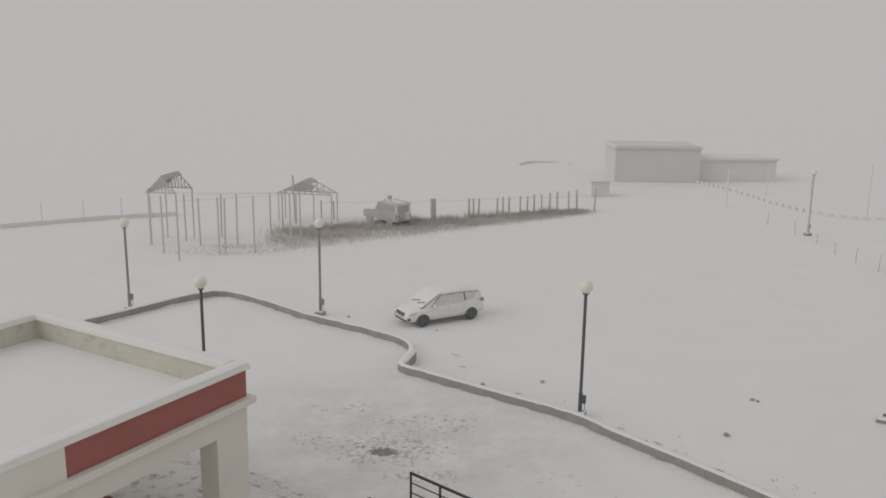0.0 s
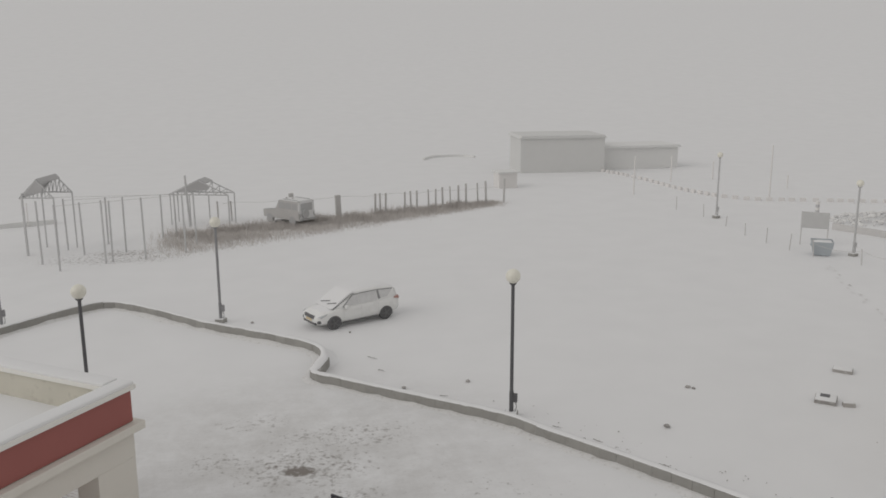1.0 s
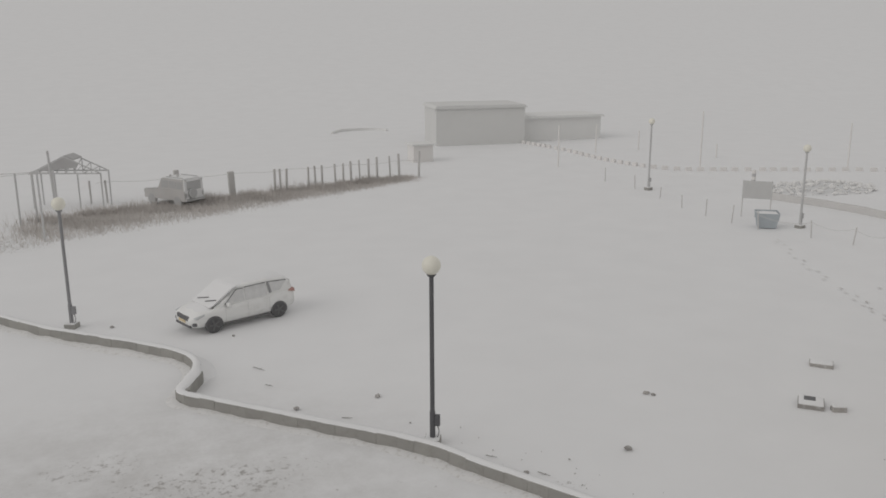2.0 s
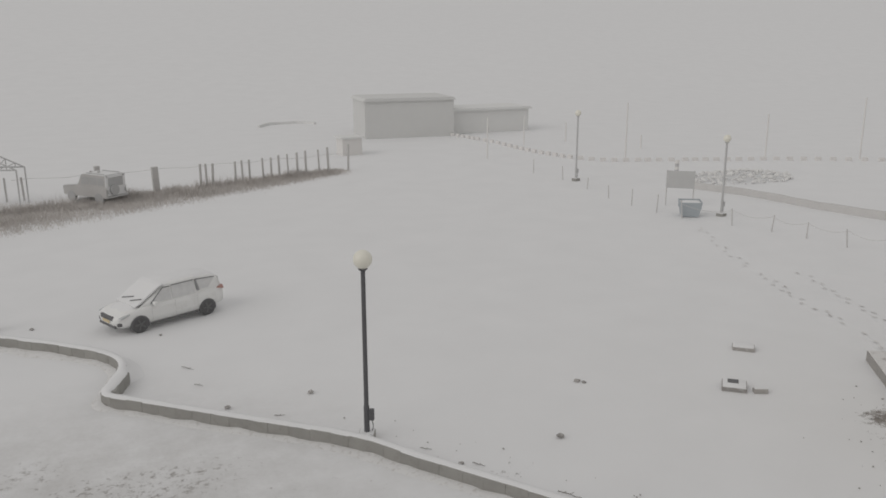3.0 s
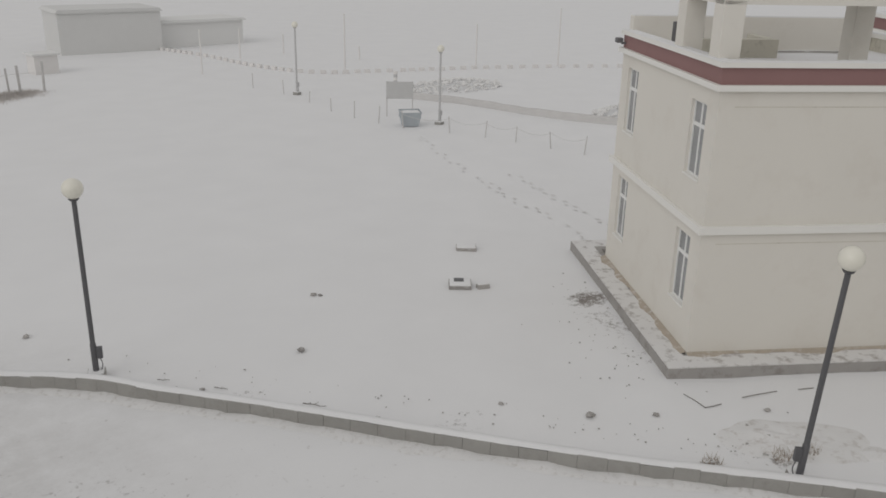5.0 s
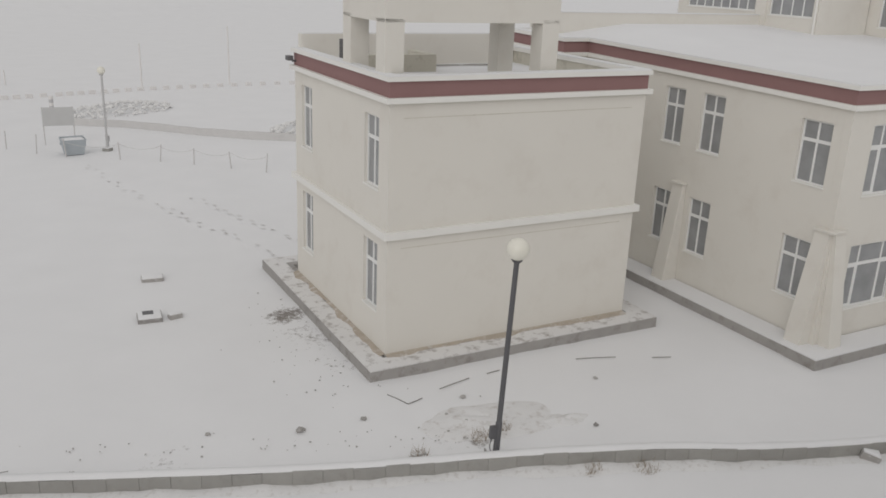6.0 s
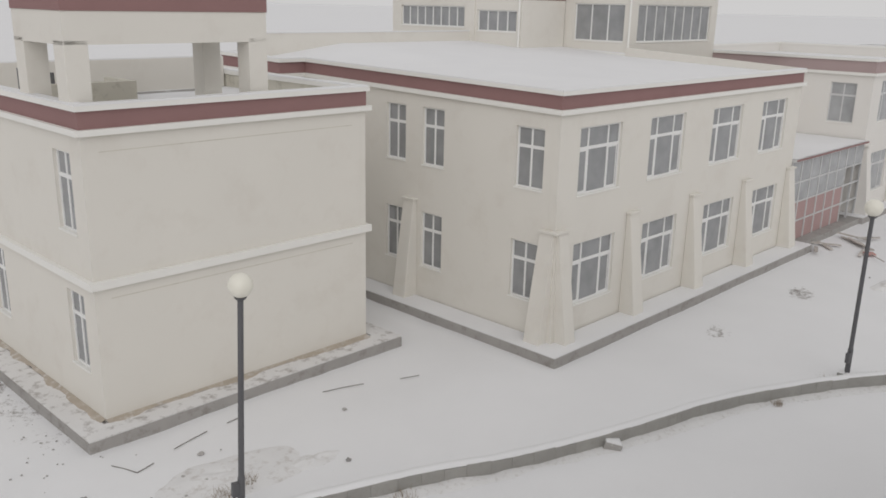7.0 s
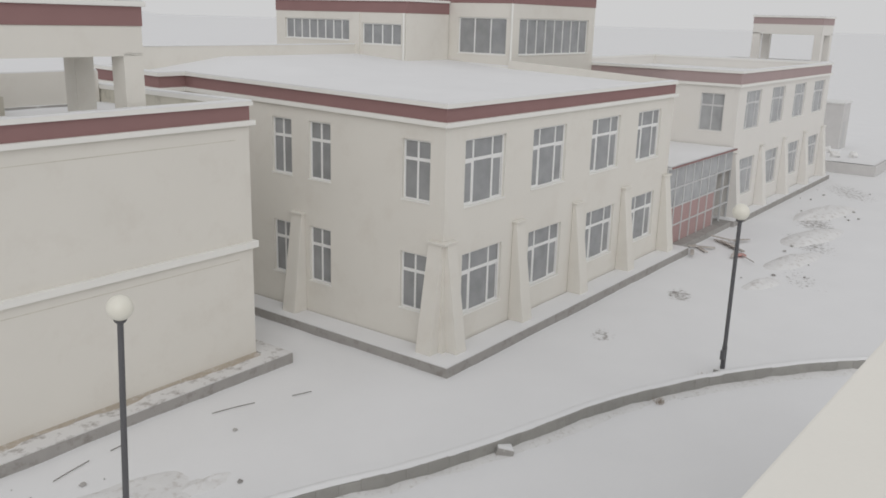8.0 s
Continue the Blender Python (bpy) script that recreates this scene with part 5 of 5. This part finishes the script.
# ============ far side of the yard ============
def bare_posts():
    rnd = random.Random(4)
    for x, y, h in ((-19.8, 48.8, 3.9), (-18.2, 46.2, 3.8), (-16.7, 44.4, 3.85), (-17.8, 50.1, 3.3), (-16.4, 48.5, 3.3), (-14.5, 45.9, 3.8), (-14.2, 46.3, 3.7), (-15.7, 51.7, 3.1), (-14.0, 49.0, 3.5), (-12.4, 46.9, 3.75), (-12.4, 52.9, 3.0),
                    (-11.6, 53.5, 3.0), (-10.2, 48.2, 3.75), (-9.9, 50.8, 3.4)):
        p = part("shed_post", tube((0, 0, -0.1), (rnd.uniform(-0.05, 0.05), 0, h), 0.058, 0.055, 10), M_POST, m=pose(x, y, 0))
        tagged(p, "bare haze-pale steel post of an unfinished shed", "post", "posts of the unfinished shed")
    bm = bmesh.new()
    for a, b in (((-19.8, 48.8, 3.6), (-9.9, 50.8, 3.3)), ((-16.7, 44.4, 3.75), (-10.2, 48.2, 3.65)), ((-17.8, 50.1, 3.2), (-11.6, 53.5, 2.95))):
        add_tube(bm, a, b, 0.012, n=5)
    w = part("tie_wire", bm, M_POST2)
    tagged(w, "thin wires strung between the bare posts", "wire")


def truss_roof(name, m, span, depth, post, rise, posts, label):
    S = thing(name, m, label, "shed")
    for i in range(posts):
        x = -span / 2 + span * i / (posts - 1)
        part("post", tube((x, 0, -0.1), (x, 0, post), 0.05), M_POST, S)
        if i in (0, posts - 1):
            part("post", tube((x, depth, -0.1), (x, depth, post), 0.05), M_POST, S)
    for y in (0.0, depth):
        bm = bmesh.new()
        add_tube(bm, (-span / 2, y, post), (span / 2, y, post), 0.045)
        for s in (-1, 1):
            add_tube(bm, (s * span / 2, y, post), (0, y, post + rise), 0.045)
        for i in range(1, 8):
            x = -span / 2 + span * i / 8
            zt = post + rise * (1 - abs(x) / (span / 2))
            add_tube(bm, (x, y, post), (x, y, zt), 0.03)
            if i < 7:
                add_tube(bm, (x, y, post), (x + span / 8, y, post + rise * (1 - abs(x + span / 8) / (span / 2))), 0.025)
        part("truss", bm, M_POST, S)
    part("gable_sheet", extrude_profile([(-span * 0.44, post + rise * 0.12), (span * 0.16, post + rise * 0.34), (span * 0.2, post + rise * 0.56), (0, post + rise * 0.97)], -0.03, -0.01), M_SHEET, S)
    bm = extrude_profile([(-span / 2 - 0.2, post - 0.02), (0, post + rise + 0.08), (span * 0.12, post + rise * 0.78 + 0.08), (span * 0.12, post + rise * 0.78), (0, post + rise), (-span / 2 - 0.2, post - 0.09)], 0.05, depth + 0.1)
    part("roof_sheet", bm, M_SHEET, S)


def fence_posts():
    rnd = random.Random(9)
    for x, y, h, w in ((-8.0, 58.9, 1.5, 0.06), (-7.0, 58.9, 1.5, 0.06), (-2.5, 58.5, 2.05, 0.16), (1.0, 58.9, 1.75, 0.2), (3.9, 60.2, 1.6, 0.07), (4.3, 60.2, 1.6, 0.07), (4.7, 60.2, 1.6, 0.07), (6.3, 61, 1.55, 0.06), (6.8, 61, 1.6, 0.06), (7.3, 61.2, 1.6, 0.07),
                       (8.3, 61.6, 1.6, 0.06), (8.9, 61.8, 1.6, 0.06), (9.5, 62.0, 1.7, 0.07), (10.2, 62.4, 1.7, 0.05), (10.9, 62.6, 1.75, 0.07), (11.6, 63.0, 1.8, 0.07), (12.7, 63.6, 1.75, 0.06), (13.4, 63.6, 1.9, 0.08), (15.0, 64.0, 2.0, 0.07)):
        x -= 1.4
        p = part("fence_post", box(-w, w, -w * 0.8, w * 0.8, -0.1, h, 0.01), M_POST2, m=pose(x, y, 0, rnd.uniform(-2, 2), rnd.uniform(-2, 2), rnd.uniform(0, 40)))
        tagged(p, "haze-pale fence post at the edge of the brush", "fence post", "posts of the far fence")
    bm = bmesh.new()
    prev = None
    for i in range(22):
        q = Vector((-9 + 22.6 * i / 21, 58.7 + 5 * (i / 21) ** 1.2, 1.35 + 0.06 * math.sin(i * 1.7)))
        if prev is not None:
            add_tube(bm, prev, q, 0.012, n=5)
        prev = q
    w = part("fence_wire", bm, M_POST2)
    tagged(w, "thin wire strung along the far fence", "fence wire")


def brush():
    rnd = random.Random(14)
    bm = bmesh.new()
    for i in range(42000):
        t = rnd.random() ** 1.25
        x = -12.5 + 25.5 * t
        if t < 0.16 and rnd.random() > t / 0.16 + 0.1:
            continue
        x += rnd.gauss(0, 0.5)
        deep = rnd.random() ** 0.55                    # 1 at the back by the fence, 0 at the ragged front
        wide = 8.5 * (1 - 0.78 * t)
        y = 52.9 + 10.4 * t ** 1.1 + 1.2 - wide * (1 - deep) + rnd.gauss(0, 0.35)
        clump = 0.55 + 0.6 * noise.noise(Vector((x * 0.55, y * 0.55, 0)))
        h = (0.25 + 0.75 * rnd.random()) * max(0.12, clump) * (0.25 + 0.75 * deep) * (1.0 if t < 0.85 else (1 - t) / 0.15 * 0.8 + 0.2) + 0.04
        a, ln = rnd.uniform(0, 6.28), rnd.uniform(0.2, 0.9) * h
        w = rnd.uniform(0.005, 0.02)
        tip = Vector((x + ln * math.cos(a), y + ln * math.sin(a), h))
        c, d = math.cos(a + 1.57) * w, math.sin(a + 1.57) * w
        bm.faces.new([bm.verts.new((x - c, y - d, -0.03)), bm.verts.new((x + c, y + d, -0.03)), bm.verts.new(tip)])
    ob = part("dry_brush", bm, M_BRUSH)
    tagged(ob, "belt of low dry brush in a haze-pale colour", "brush", kind="stuff")


def jeep():
    """A boxy off-roader seen from its tail; x runs towards the tail."""
    J = thing("utility_vehicle", pose(-4.0, 57.3, 0, 0, 0, -46), "haze-grey boxy off-roader with a white tail and spare wheel", "vehicle")
    part("body", extrude_profile([(-2.0, 0.42), (-2.05, 0.95), (-1.1, 1.06), (-0.72, 1.08), (1.78, 1.08), (1.8, 0.42)], -0.8, 0.8), M_TRUCK, J, "haze-pale grey body")
    part("bonnet_snow", extrude_profile([(-2.0, 0.97), (-1.1, 1.08), (-0.8, 1.1), (-0.8, 1.14), (-1.95, 1.02)], -0.76, 0.76), M_SNOW, J)
    part("cabin", extrude_profile([(-0.75, 1.082), (-0.35, 1.78), (1.66, 1.8), (1.72, 1.082)], -0.74, 0.74), M_TRUCK, J)
    part("roof_snow", box(-0.3, 1.6, -0.7, 0.7, 1.79, 1.85, 0.025), M_TRUCKW, J)
    part("windscreen", extrude_profile([(-0.74, 1.14), (-0.72, 1.13), (-0.40, 1.69), (-0.42, 1.70)], -0.66, 0.66), M_TRUCKD, J)
    for s in (-1, 1):
        for a, b in ((-0.38, 0.28), (0.36, 0.98), (1.05, 1.58)):
            part("side_window", box(a, b, s * 0.745 - 0.008, s * 0.745 + 0.008, 1.2, 1.66, 0.006), M_TRUCKD, J)
        part("tail_pillar", box(1.70, 1.80, s * 0.66 - 0.09, s * 0.66 + 0.09, 0.95, 1.8, 0.02), M_TRUCKW, J)
        part("tail_lamp", box(1.80, 1.84, s * 0.68 - 0.05, s * 0.68 + 0.05, 0.7, 0.95, 0.01), M_TRUCKD, J)
        part("roof_rail", box(0.0, 1.5, s * 0.6 - 0.02, s * 0.6 + 0.02, 1.845, 1.9), M_TRUCKD, J)
    part("tailgate", box(1.76, 1.815, -0.7, 0.7, 0.55, 1.12, 0.02), M_TRUCKW, J, "white tailgate")
    part("tail_header", box(1.68, 1.80, -0.72, 0.72, 1.66, 1.8, 0.02), M_TRUCKW, J)
    part("rear_window", box(1.70, 1.78, -0.57, 0.57, 1.13, 1.65, 0.01), M_TRUCKD, J)
    part("spare_wheel", tube((1.82, -0.22, 0.92), (1.98, -0.22, 0.92), 0.31, n=20), M_TRUCKD, J)
    part("bumper", box(1.78, 1.92, -0.78, 0.78, 0.42, 0.54, 0.02), M_TRUCKD, J)
    for x, y in ((-0.1, -0.2), (0.2, 0.15), (0.45, -0.1)):
        part("roof_bundle", rock(int(x * 10) + 7, 0.11, 0.8), M_TRUCK, J, m=pose(x, y, 1.88))
    for x in (-1.35, 1.1):
        for y in (-0.72, 0.72):
            part("wheel", lathe([(0.2, -0.1), (0.34, -0.1), (0.36, -0.06), (0.36, 0.06), (0.34, 0.1), (0.2, 0.1)], 18), M_TRUCKD, J, m=pose(x, y, 0.36, 90))


bare_posts()
truss_roof("truss_shed", pose(-10.5, 57.4, 0, 0, 0, -14), 4.4, 1.3, 2.25, 1.05, 4, "haze-pale open shed with a steel truss roof")
truss_roof("truss_shed", pose(-18.9, 48.7, 0, 0, 0, -10), 2.0, 2.5, 3.6, 1.1, 2, "haze-pale gable frame with a half-covered roof on tall posts")
mast = part("mast", tube((0, 0, -0.1), (-0.15, 0, 3.75), 0.085, 0.07, 10), M_POST, m=pose(-11.2, 57.0, 0))
tagged(mast, "single haze-pale mast beside the open shed", "mast")
fence_posts()
brush()
jeep()


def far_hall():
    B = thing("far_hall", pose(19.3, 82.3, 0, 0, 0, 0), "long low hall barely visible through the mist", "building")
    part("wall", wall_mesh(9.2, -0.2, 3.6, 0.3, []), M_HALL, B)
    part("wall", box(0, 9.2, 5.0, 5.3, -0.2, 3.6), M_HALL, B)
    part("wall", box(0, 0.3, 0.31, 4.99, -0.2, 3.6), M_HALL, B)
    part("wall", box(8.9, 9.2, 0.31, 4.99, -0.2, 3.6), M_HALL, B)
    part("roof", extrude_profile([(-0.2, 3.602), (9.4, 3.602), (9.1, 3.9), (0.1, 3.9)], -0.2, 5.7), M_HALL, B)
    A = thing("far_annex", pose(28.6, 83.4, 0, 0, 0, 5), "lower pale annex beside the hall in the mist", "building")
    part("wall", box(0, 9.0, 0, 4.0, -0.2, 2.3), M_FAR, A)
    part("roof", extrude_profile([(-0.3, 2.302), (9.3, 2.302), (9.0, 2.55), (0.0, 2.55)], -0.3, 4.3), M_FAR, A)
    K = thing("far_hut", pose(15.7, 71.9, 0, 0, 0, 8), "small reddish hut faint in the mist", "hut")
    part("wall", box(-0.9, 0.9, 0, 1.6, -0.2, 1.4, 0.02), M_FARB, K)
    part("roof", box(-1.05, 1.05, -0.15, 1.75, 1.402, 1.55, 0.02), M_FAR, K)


def notice_board():
    N = thing("notice_board", pose(29.9, 44.2, 0, 0, 0, -34) @ Matrix.Diagonal((0.8, 1, 0.92, 1)), "blank grey notice board on two posts", "notice board")
    part("panel", box(-1.05, 1.05, -0.03, 0.03, 1.15, 2.3, 0.01), M_BOARD, N, "plain haze-pale board")
    for x in (-1.0, 1.0):
        part("post", tube((x, 0.05, -0.1), (x, 0.05, 2.32), 0.04), M_POST2, N)


def skip_bin():
    S = thing("waste_skip", pose(28.75, 41.4, 0, 0, 0, -25) @ Matrix.Diagonal((0.8, 0.8, 0.85, 1)), "dark blue-grey open waste skip with sloping sides", "waste skip")
    bm = bmesh.new()
    for z0, z1, a0, a1 in ((0.02, 1.0, 0.58, 0.78),):
        o0 = [(-a0, -0.5), (a0, -0.5), (a0, 0.5), (-a0, 0.5)]
        o1 = [(-a1, -0.62), (a1, -0.62), (a1, 0.62), (-a1, 0.62)]
        A = [bm.verts.new((x, y, z0)) for x, y in o0]
        Bv = [bm.verts.new((x, y, z1 + (0.06 if y > 0 else 0))) for x, y in o1]
        Cv = [bm.verts.new((x * 0.95, y * 0.94, z1 + (0.06 if y > 0 else 0))) for x, y in o1]
        Dv = [bm.verts.new((x * 0.94, y * 0.93, z0 + 0.55)) for x, y in o1]
        bm.faces.new(A[::-1])
        bm.faces.new(Dv)
        for i in range(4):
            k = (i + 1) % 4
            bm.faces.new((A[i], A[k], Bv[k], Bv[i]))
            bm.faces.new((Bv[i], Bv[k], Cv[k], Cv[i]))
            bm.faces.new((Cv[i], Cv[k], Dv[k], Dv[i]))
    part("tub", bm, M_BIN, S)
    part("snow_fill", snow_sheet(-0.7, 0.7, -0.56, 0.56, 0.93, 0.04, 0.2), M_SNOW, S, smooth=True)
    for s in (-1, 1):
        part("lug", tube((s * 0.70, 0, 0.7), (s * 0.84, 0, 0.7), 0.05), M_BIN, S)


def low_wall(name, pts, h, t, mat, label):
    path = smooth_path(pts, 0.8)
    bm = bmesh.new()
    rows = []
    for i, p in enumerate(path):
        d = (path[min(i + 1, len(path) - 1)] - path[max(i - 1, 0)]).normalized()
        s = Vector((-d.y, d.x)) * t / 2
        hh = h + 0.05 * noise.noise(Vector((i * 0.8, 0, h)))
        rows.append([bm.verts.new((p.x + s.x, p.y + s.y, -0.1)), bm.verts.new((p.x + s.x, p.y + s.y, hh)), bm.verts.new((p.x - s.x, p.y - s.y, hh)), bm.verts.new((p.x - s.x, p.y - s.y, -0.1))])
    for A, B in zip(rows, rows[1:]):
        for i in range(3):
            bm.faces.new((A[i], B[i], B[i + 1], A[i + 1]))
    bm.faces.new(rows[0])
    bm.faces.new(rows[-1][::-1])
    bmesh.ops.recalc_face_normals(bm, faces=bm.faces[:])
    ob = part(name, bm, mat)
    tagged(ob, label, "wall", kind="structure")


def rope_fence():
    rnd = random.Random(17)
    pts = [(26.5, 58.2), (27.3, 54.9), (27.2, 51.0), (27.0, 47.7), (27.2, 45.2), (27.5, 42.9), (28.0, 41.0), (29.6, 38.6), (30.6, 36.6), (31.26, 34.73), (31.9, 32.6), (32.4, 30.6)]
    for i, (x, y) in enumerate(pts):
        p = part("stake", tube((0, 0, -0.1), (rnd.uniform(-0.08, 0.08), rnd.uniform(-0.08, 0.08), rnd.uniform(0.75, 1.05)), 0.035, 0.03, 7), M_POST2, m=pose(x, y, 0))
        tagged(p, "thin haze-pale stake of the rope fence", "stake", "stakes of the rope fence")
    bm = bmesh.new()
    for (a, b), (c, d) in zip(pts[6:], pts[7:]):
        prev = None
        for i in range(9):
            t = i / 8
            q = Vector((a + (c - a) * t, b + (d - b) * t, 0.8 - 0.9 * t * (1 - t)))
            if prev is not None:
                add_tube(bm, prev, q, 0.012, n=5)
            prev = q
    r = part("rope", bm, M_POST2)
    tagged(r, "slack rope between the stakes", "rope")


def rubble(name, cx, cy, rx, ry, h, n, seed, label):
    rnd = random.Random(seed)
    bm = bmesh.new()
    for i in range(n):
        a, q = rnd.uniform(0, 6.28), math.sqrt(rnd.random())
        r = rnd.uniform(0.07, 0.27)
        tmp = rock(seed + i, r, 0.7, 1)
        off = Vector((cx + rx * q * math.cos(a), cy + ry * q * math.sin(a), h * (1 - q) + r * 0.15))
        vm = {v: bm.verts.new(v.co + off) for v in tmp.verts}
        for f in tmp.faces:
            bm.faces.new([vm[v] for v in f.verts])
        tmp.free()
    ob = part(name, bm, M_RUBBLE)
    tagged(ob, label, "rubble", kind="stuff")


far_hall()
notice_board()
skip_bin()
low_wall("stone_wall", [(34.15, 48.8), (36.0, 45.0), (37.4, 40.0), (39.2, 36.0), (41.5, 32.0), (44.0, 28.5)], 0.42, 0.24, M_WALLSTONE, "low haze-pale stone wall along the far lane")
def lane_edge():
    E = thing("lane_edge", Matrix(), "row of pale edge stones along the far lane", "edge stones", kind="structure")
    stone = to_mesh("edge_stone", box(-0.24, 0.24, -0.12, 0.12, -0.1, 0.27, 0.03), M_FARB)
    for i, p in enumerate(smooth_path([(27.0, 86.0), (29.9, 76.5), (31.2, 68.0), (34.0, 62.2), (40.0, 60.0), (51.2, 56.5), (66.0, 49.0), (85.0, 38.0)], 0.8)):
        part("edge_stone", stone, None, E, m=pose(p.x, p.y, 0, 0, 0, -20 if p.y < 64 else -75))


def footprints():
    rnd = random.Random(33)
    bm = bmesh.new()
    for pts in (((24.3, 28.5), (23.7, 26.1), (23.5, 24.2), (23.0, 22.3), (22.7, 20.9)), ((26.5, 29.5), (25.4, 25.4), (24.7, 22.6), (24.3, 21.1), (23.6, 19.9)), ((27.6, 39.0), (25.5, 33.0), (24.3, 28.5))):
        for i, p in enumerate(smooth_path(pts, 0.38)):
            if rnd.random() < 0.2:
                continue
            x, y = p.x + (0.12 if i % 2 else -0.12) + rnd.gauss(0, 0.05), p.y + rnd.gauss(0, 0.05)
            a = rnd.uniform(-0.3, 0.3)
            vs = [bm.verts.new((x + 0.055 * math.cos(k * 0.785) * math.cos(a) - 0.13 * math.sin(k * 0.785) * math.sin(a), y + 0.13 * math.sin(k * 0.785), 0.018)) for k in range(8)]
            bm.faces.new(vs)
    # no dents: the shade inside each print is given by a darker patch
    f = part("footprints", bm, M_SNOW_THIN)
    tagged(f, "trails of flat darker patches for trodden footprints in the snow", "footprints", kind="stuff")


def marker_post():
    M = thing("marker_post", pose(35.2, 52.6, 0), "striped marker post by the lane", "post")
    for i in range(6):
        part("band", tube((0, 0, 0.22 * i - (0.1 if i == 0 else 0)), (0, 0, 0.22 * i + 0.22), 0.14, n=12), M_FARB if i % 2 else M_POLE_FAR, M)


lane_edge()
footprints()
marker_post()
for x, y, h in ((32.3, 73.3, 2.6), (41.3, 67.6, 1.2), (48.3, 59.4, 3.6), (37.1, 74.3, 1.8), (25.9, 66.25, 3.4), (36.6, 62.2, 4.6), (55.0, 56.0, 5.0)):
    p = part("pole", tube((0, 0, -0.1), (0, 0, h), 0.07, 0.06, 8), M_FARB, m=pose(x, y, 0))
    tagged(p, "faint thin pole by the far lane", "pole", "poles by the lane")
rope_fence()
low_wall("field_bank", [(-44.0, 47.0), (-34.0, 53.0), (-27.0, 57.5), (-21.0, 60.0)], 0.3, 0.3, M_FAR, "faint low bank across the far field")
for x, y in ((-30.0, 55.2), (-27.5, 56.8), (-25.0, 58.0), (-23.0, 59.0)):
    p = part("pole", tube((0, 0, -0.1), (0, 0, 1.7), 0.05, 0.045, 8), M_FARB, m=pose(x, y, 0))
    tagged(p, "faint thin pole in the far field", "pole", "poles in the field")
rubble("rubble_heap", 39.9, 51.5, 4.2, 2.6, 0.55, 240, 300, "heap of snowy haze-pale rubble by the lane")
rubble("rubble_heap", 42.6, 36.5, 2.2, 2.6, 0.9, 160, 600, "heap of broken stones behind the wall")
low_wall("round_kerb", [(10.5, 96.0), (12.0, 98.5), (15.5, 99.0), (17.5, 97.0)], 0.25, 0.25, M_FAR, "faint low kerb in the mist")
# yard beyond the far block
def gate_block():
    G = thing("gate_block", pose(81.7, -27.1, 0, 0, 0, ANGLE), "pale square gate block beyond the far office", "outbuilding")
    part("wall", box(-1.6, 1.0, 0, 2.6, -0.2, 4.0, 0.02), M_WALLSTONE, G)
    part("roof", box(-1.7, 1.1, -0.1, 2.7, 4.002, 4.15, 0.02), M_FAR, G)
    # darker sheet on a solid wall, painting the shade of a doorway
    part("doorway_panel", box(-1.0, 0.0, -0.02, -0.002, 0.0, 2.4), M_BOARD, G)
    D = thing("raised_bed", pose(67.4, -21.9, 0, 0, 0, ANGLE), "raised stone bed with a snowy top", "raised bed")
    part("edging", box(0, 7.5, -2.9, 4.0, -0.2, 0.75, 0.03), M_WALLSTONE, D)
    part("bed_snow", snow_sheet(0.15, 7.35, -2.75, 3.85, 0.76, 0.03), M_SNOW, D, smooth=True)
    for i, (x, y) in enumerate(((2.5, 0.5), (3.4, -0.6), (5.0, 1.8))):
        part("rock", rock(900 + i, 0.5, 0.8, 2), M_RUBBLE, D, m=pose(x, y, 0.95))


gate_block()
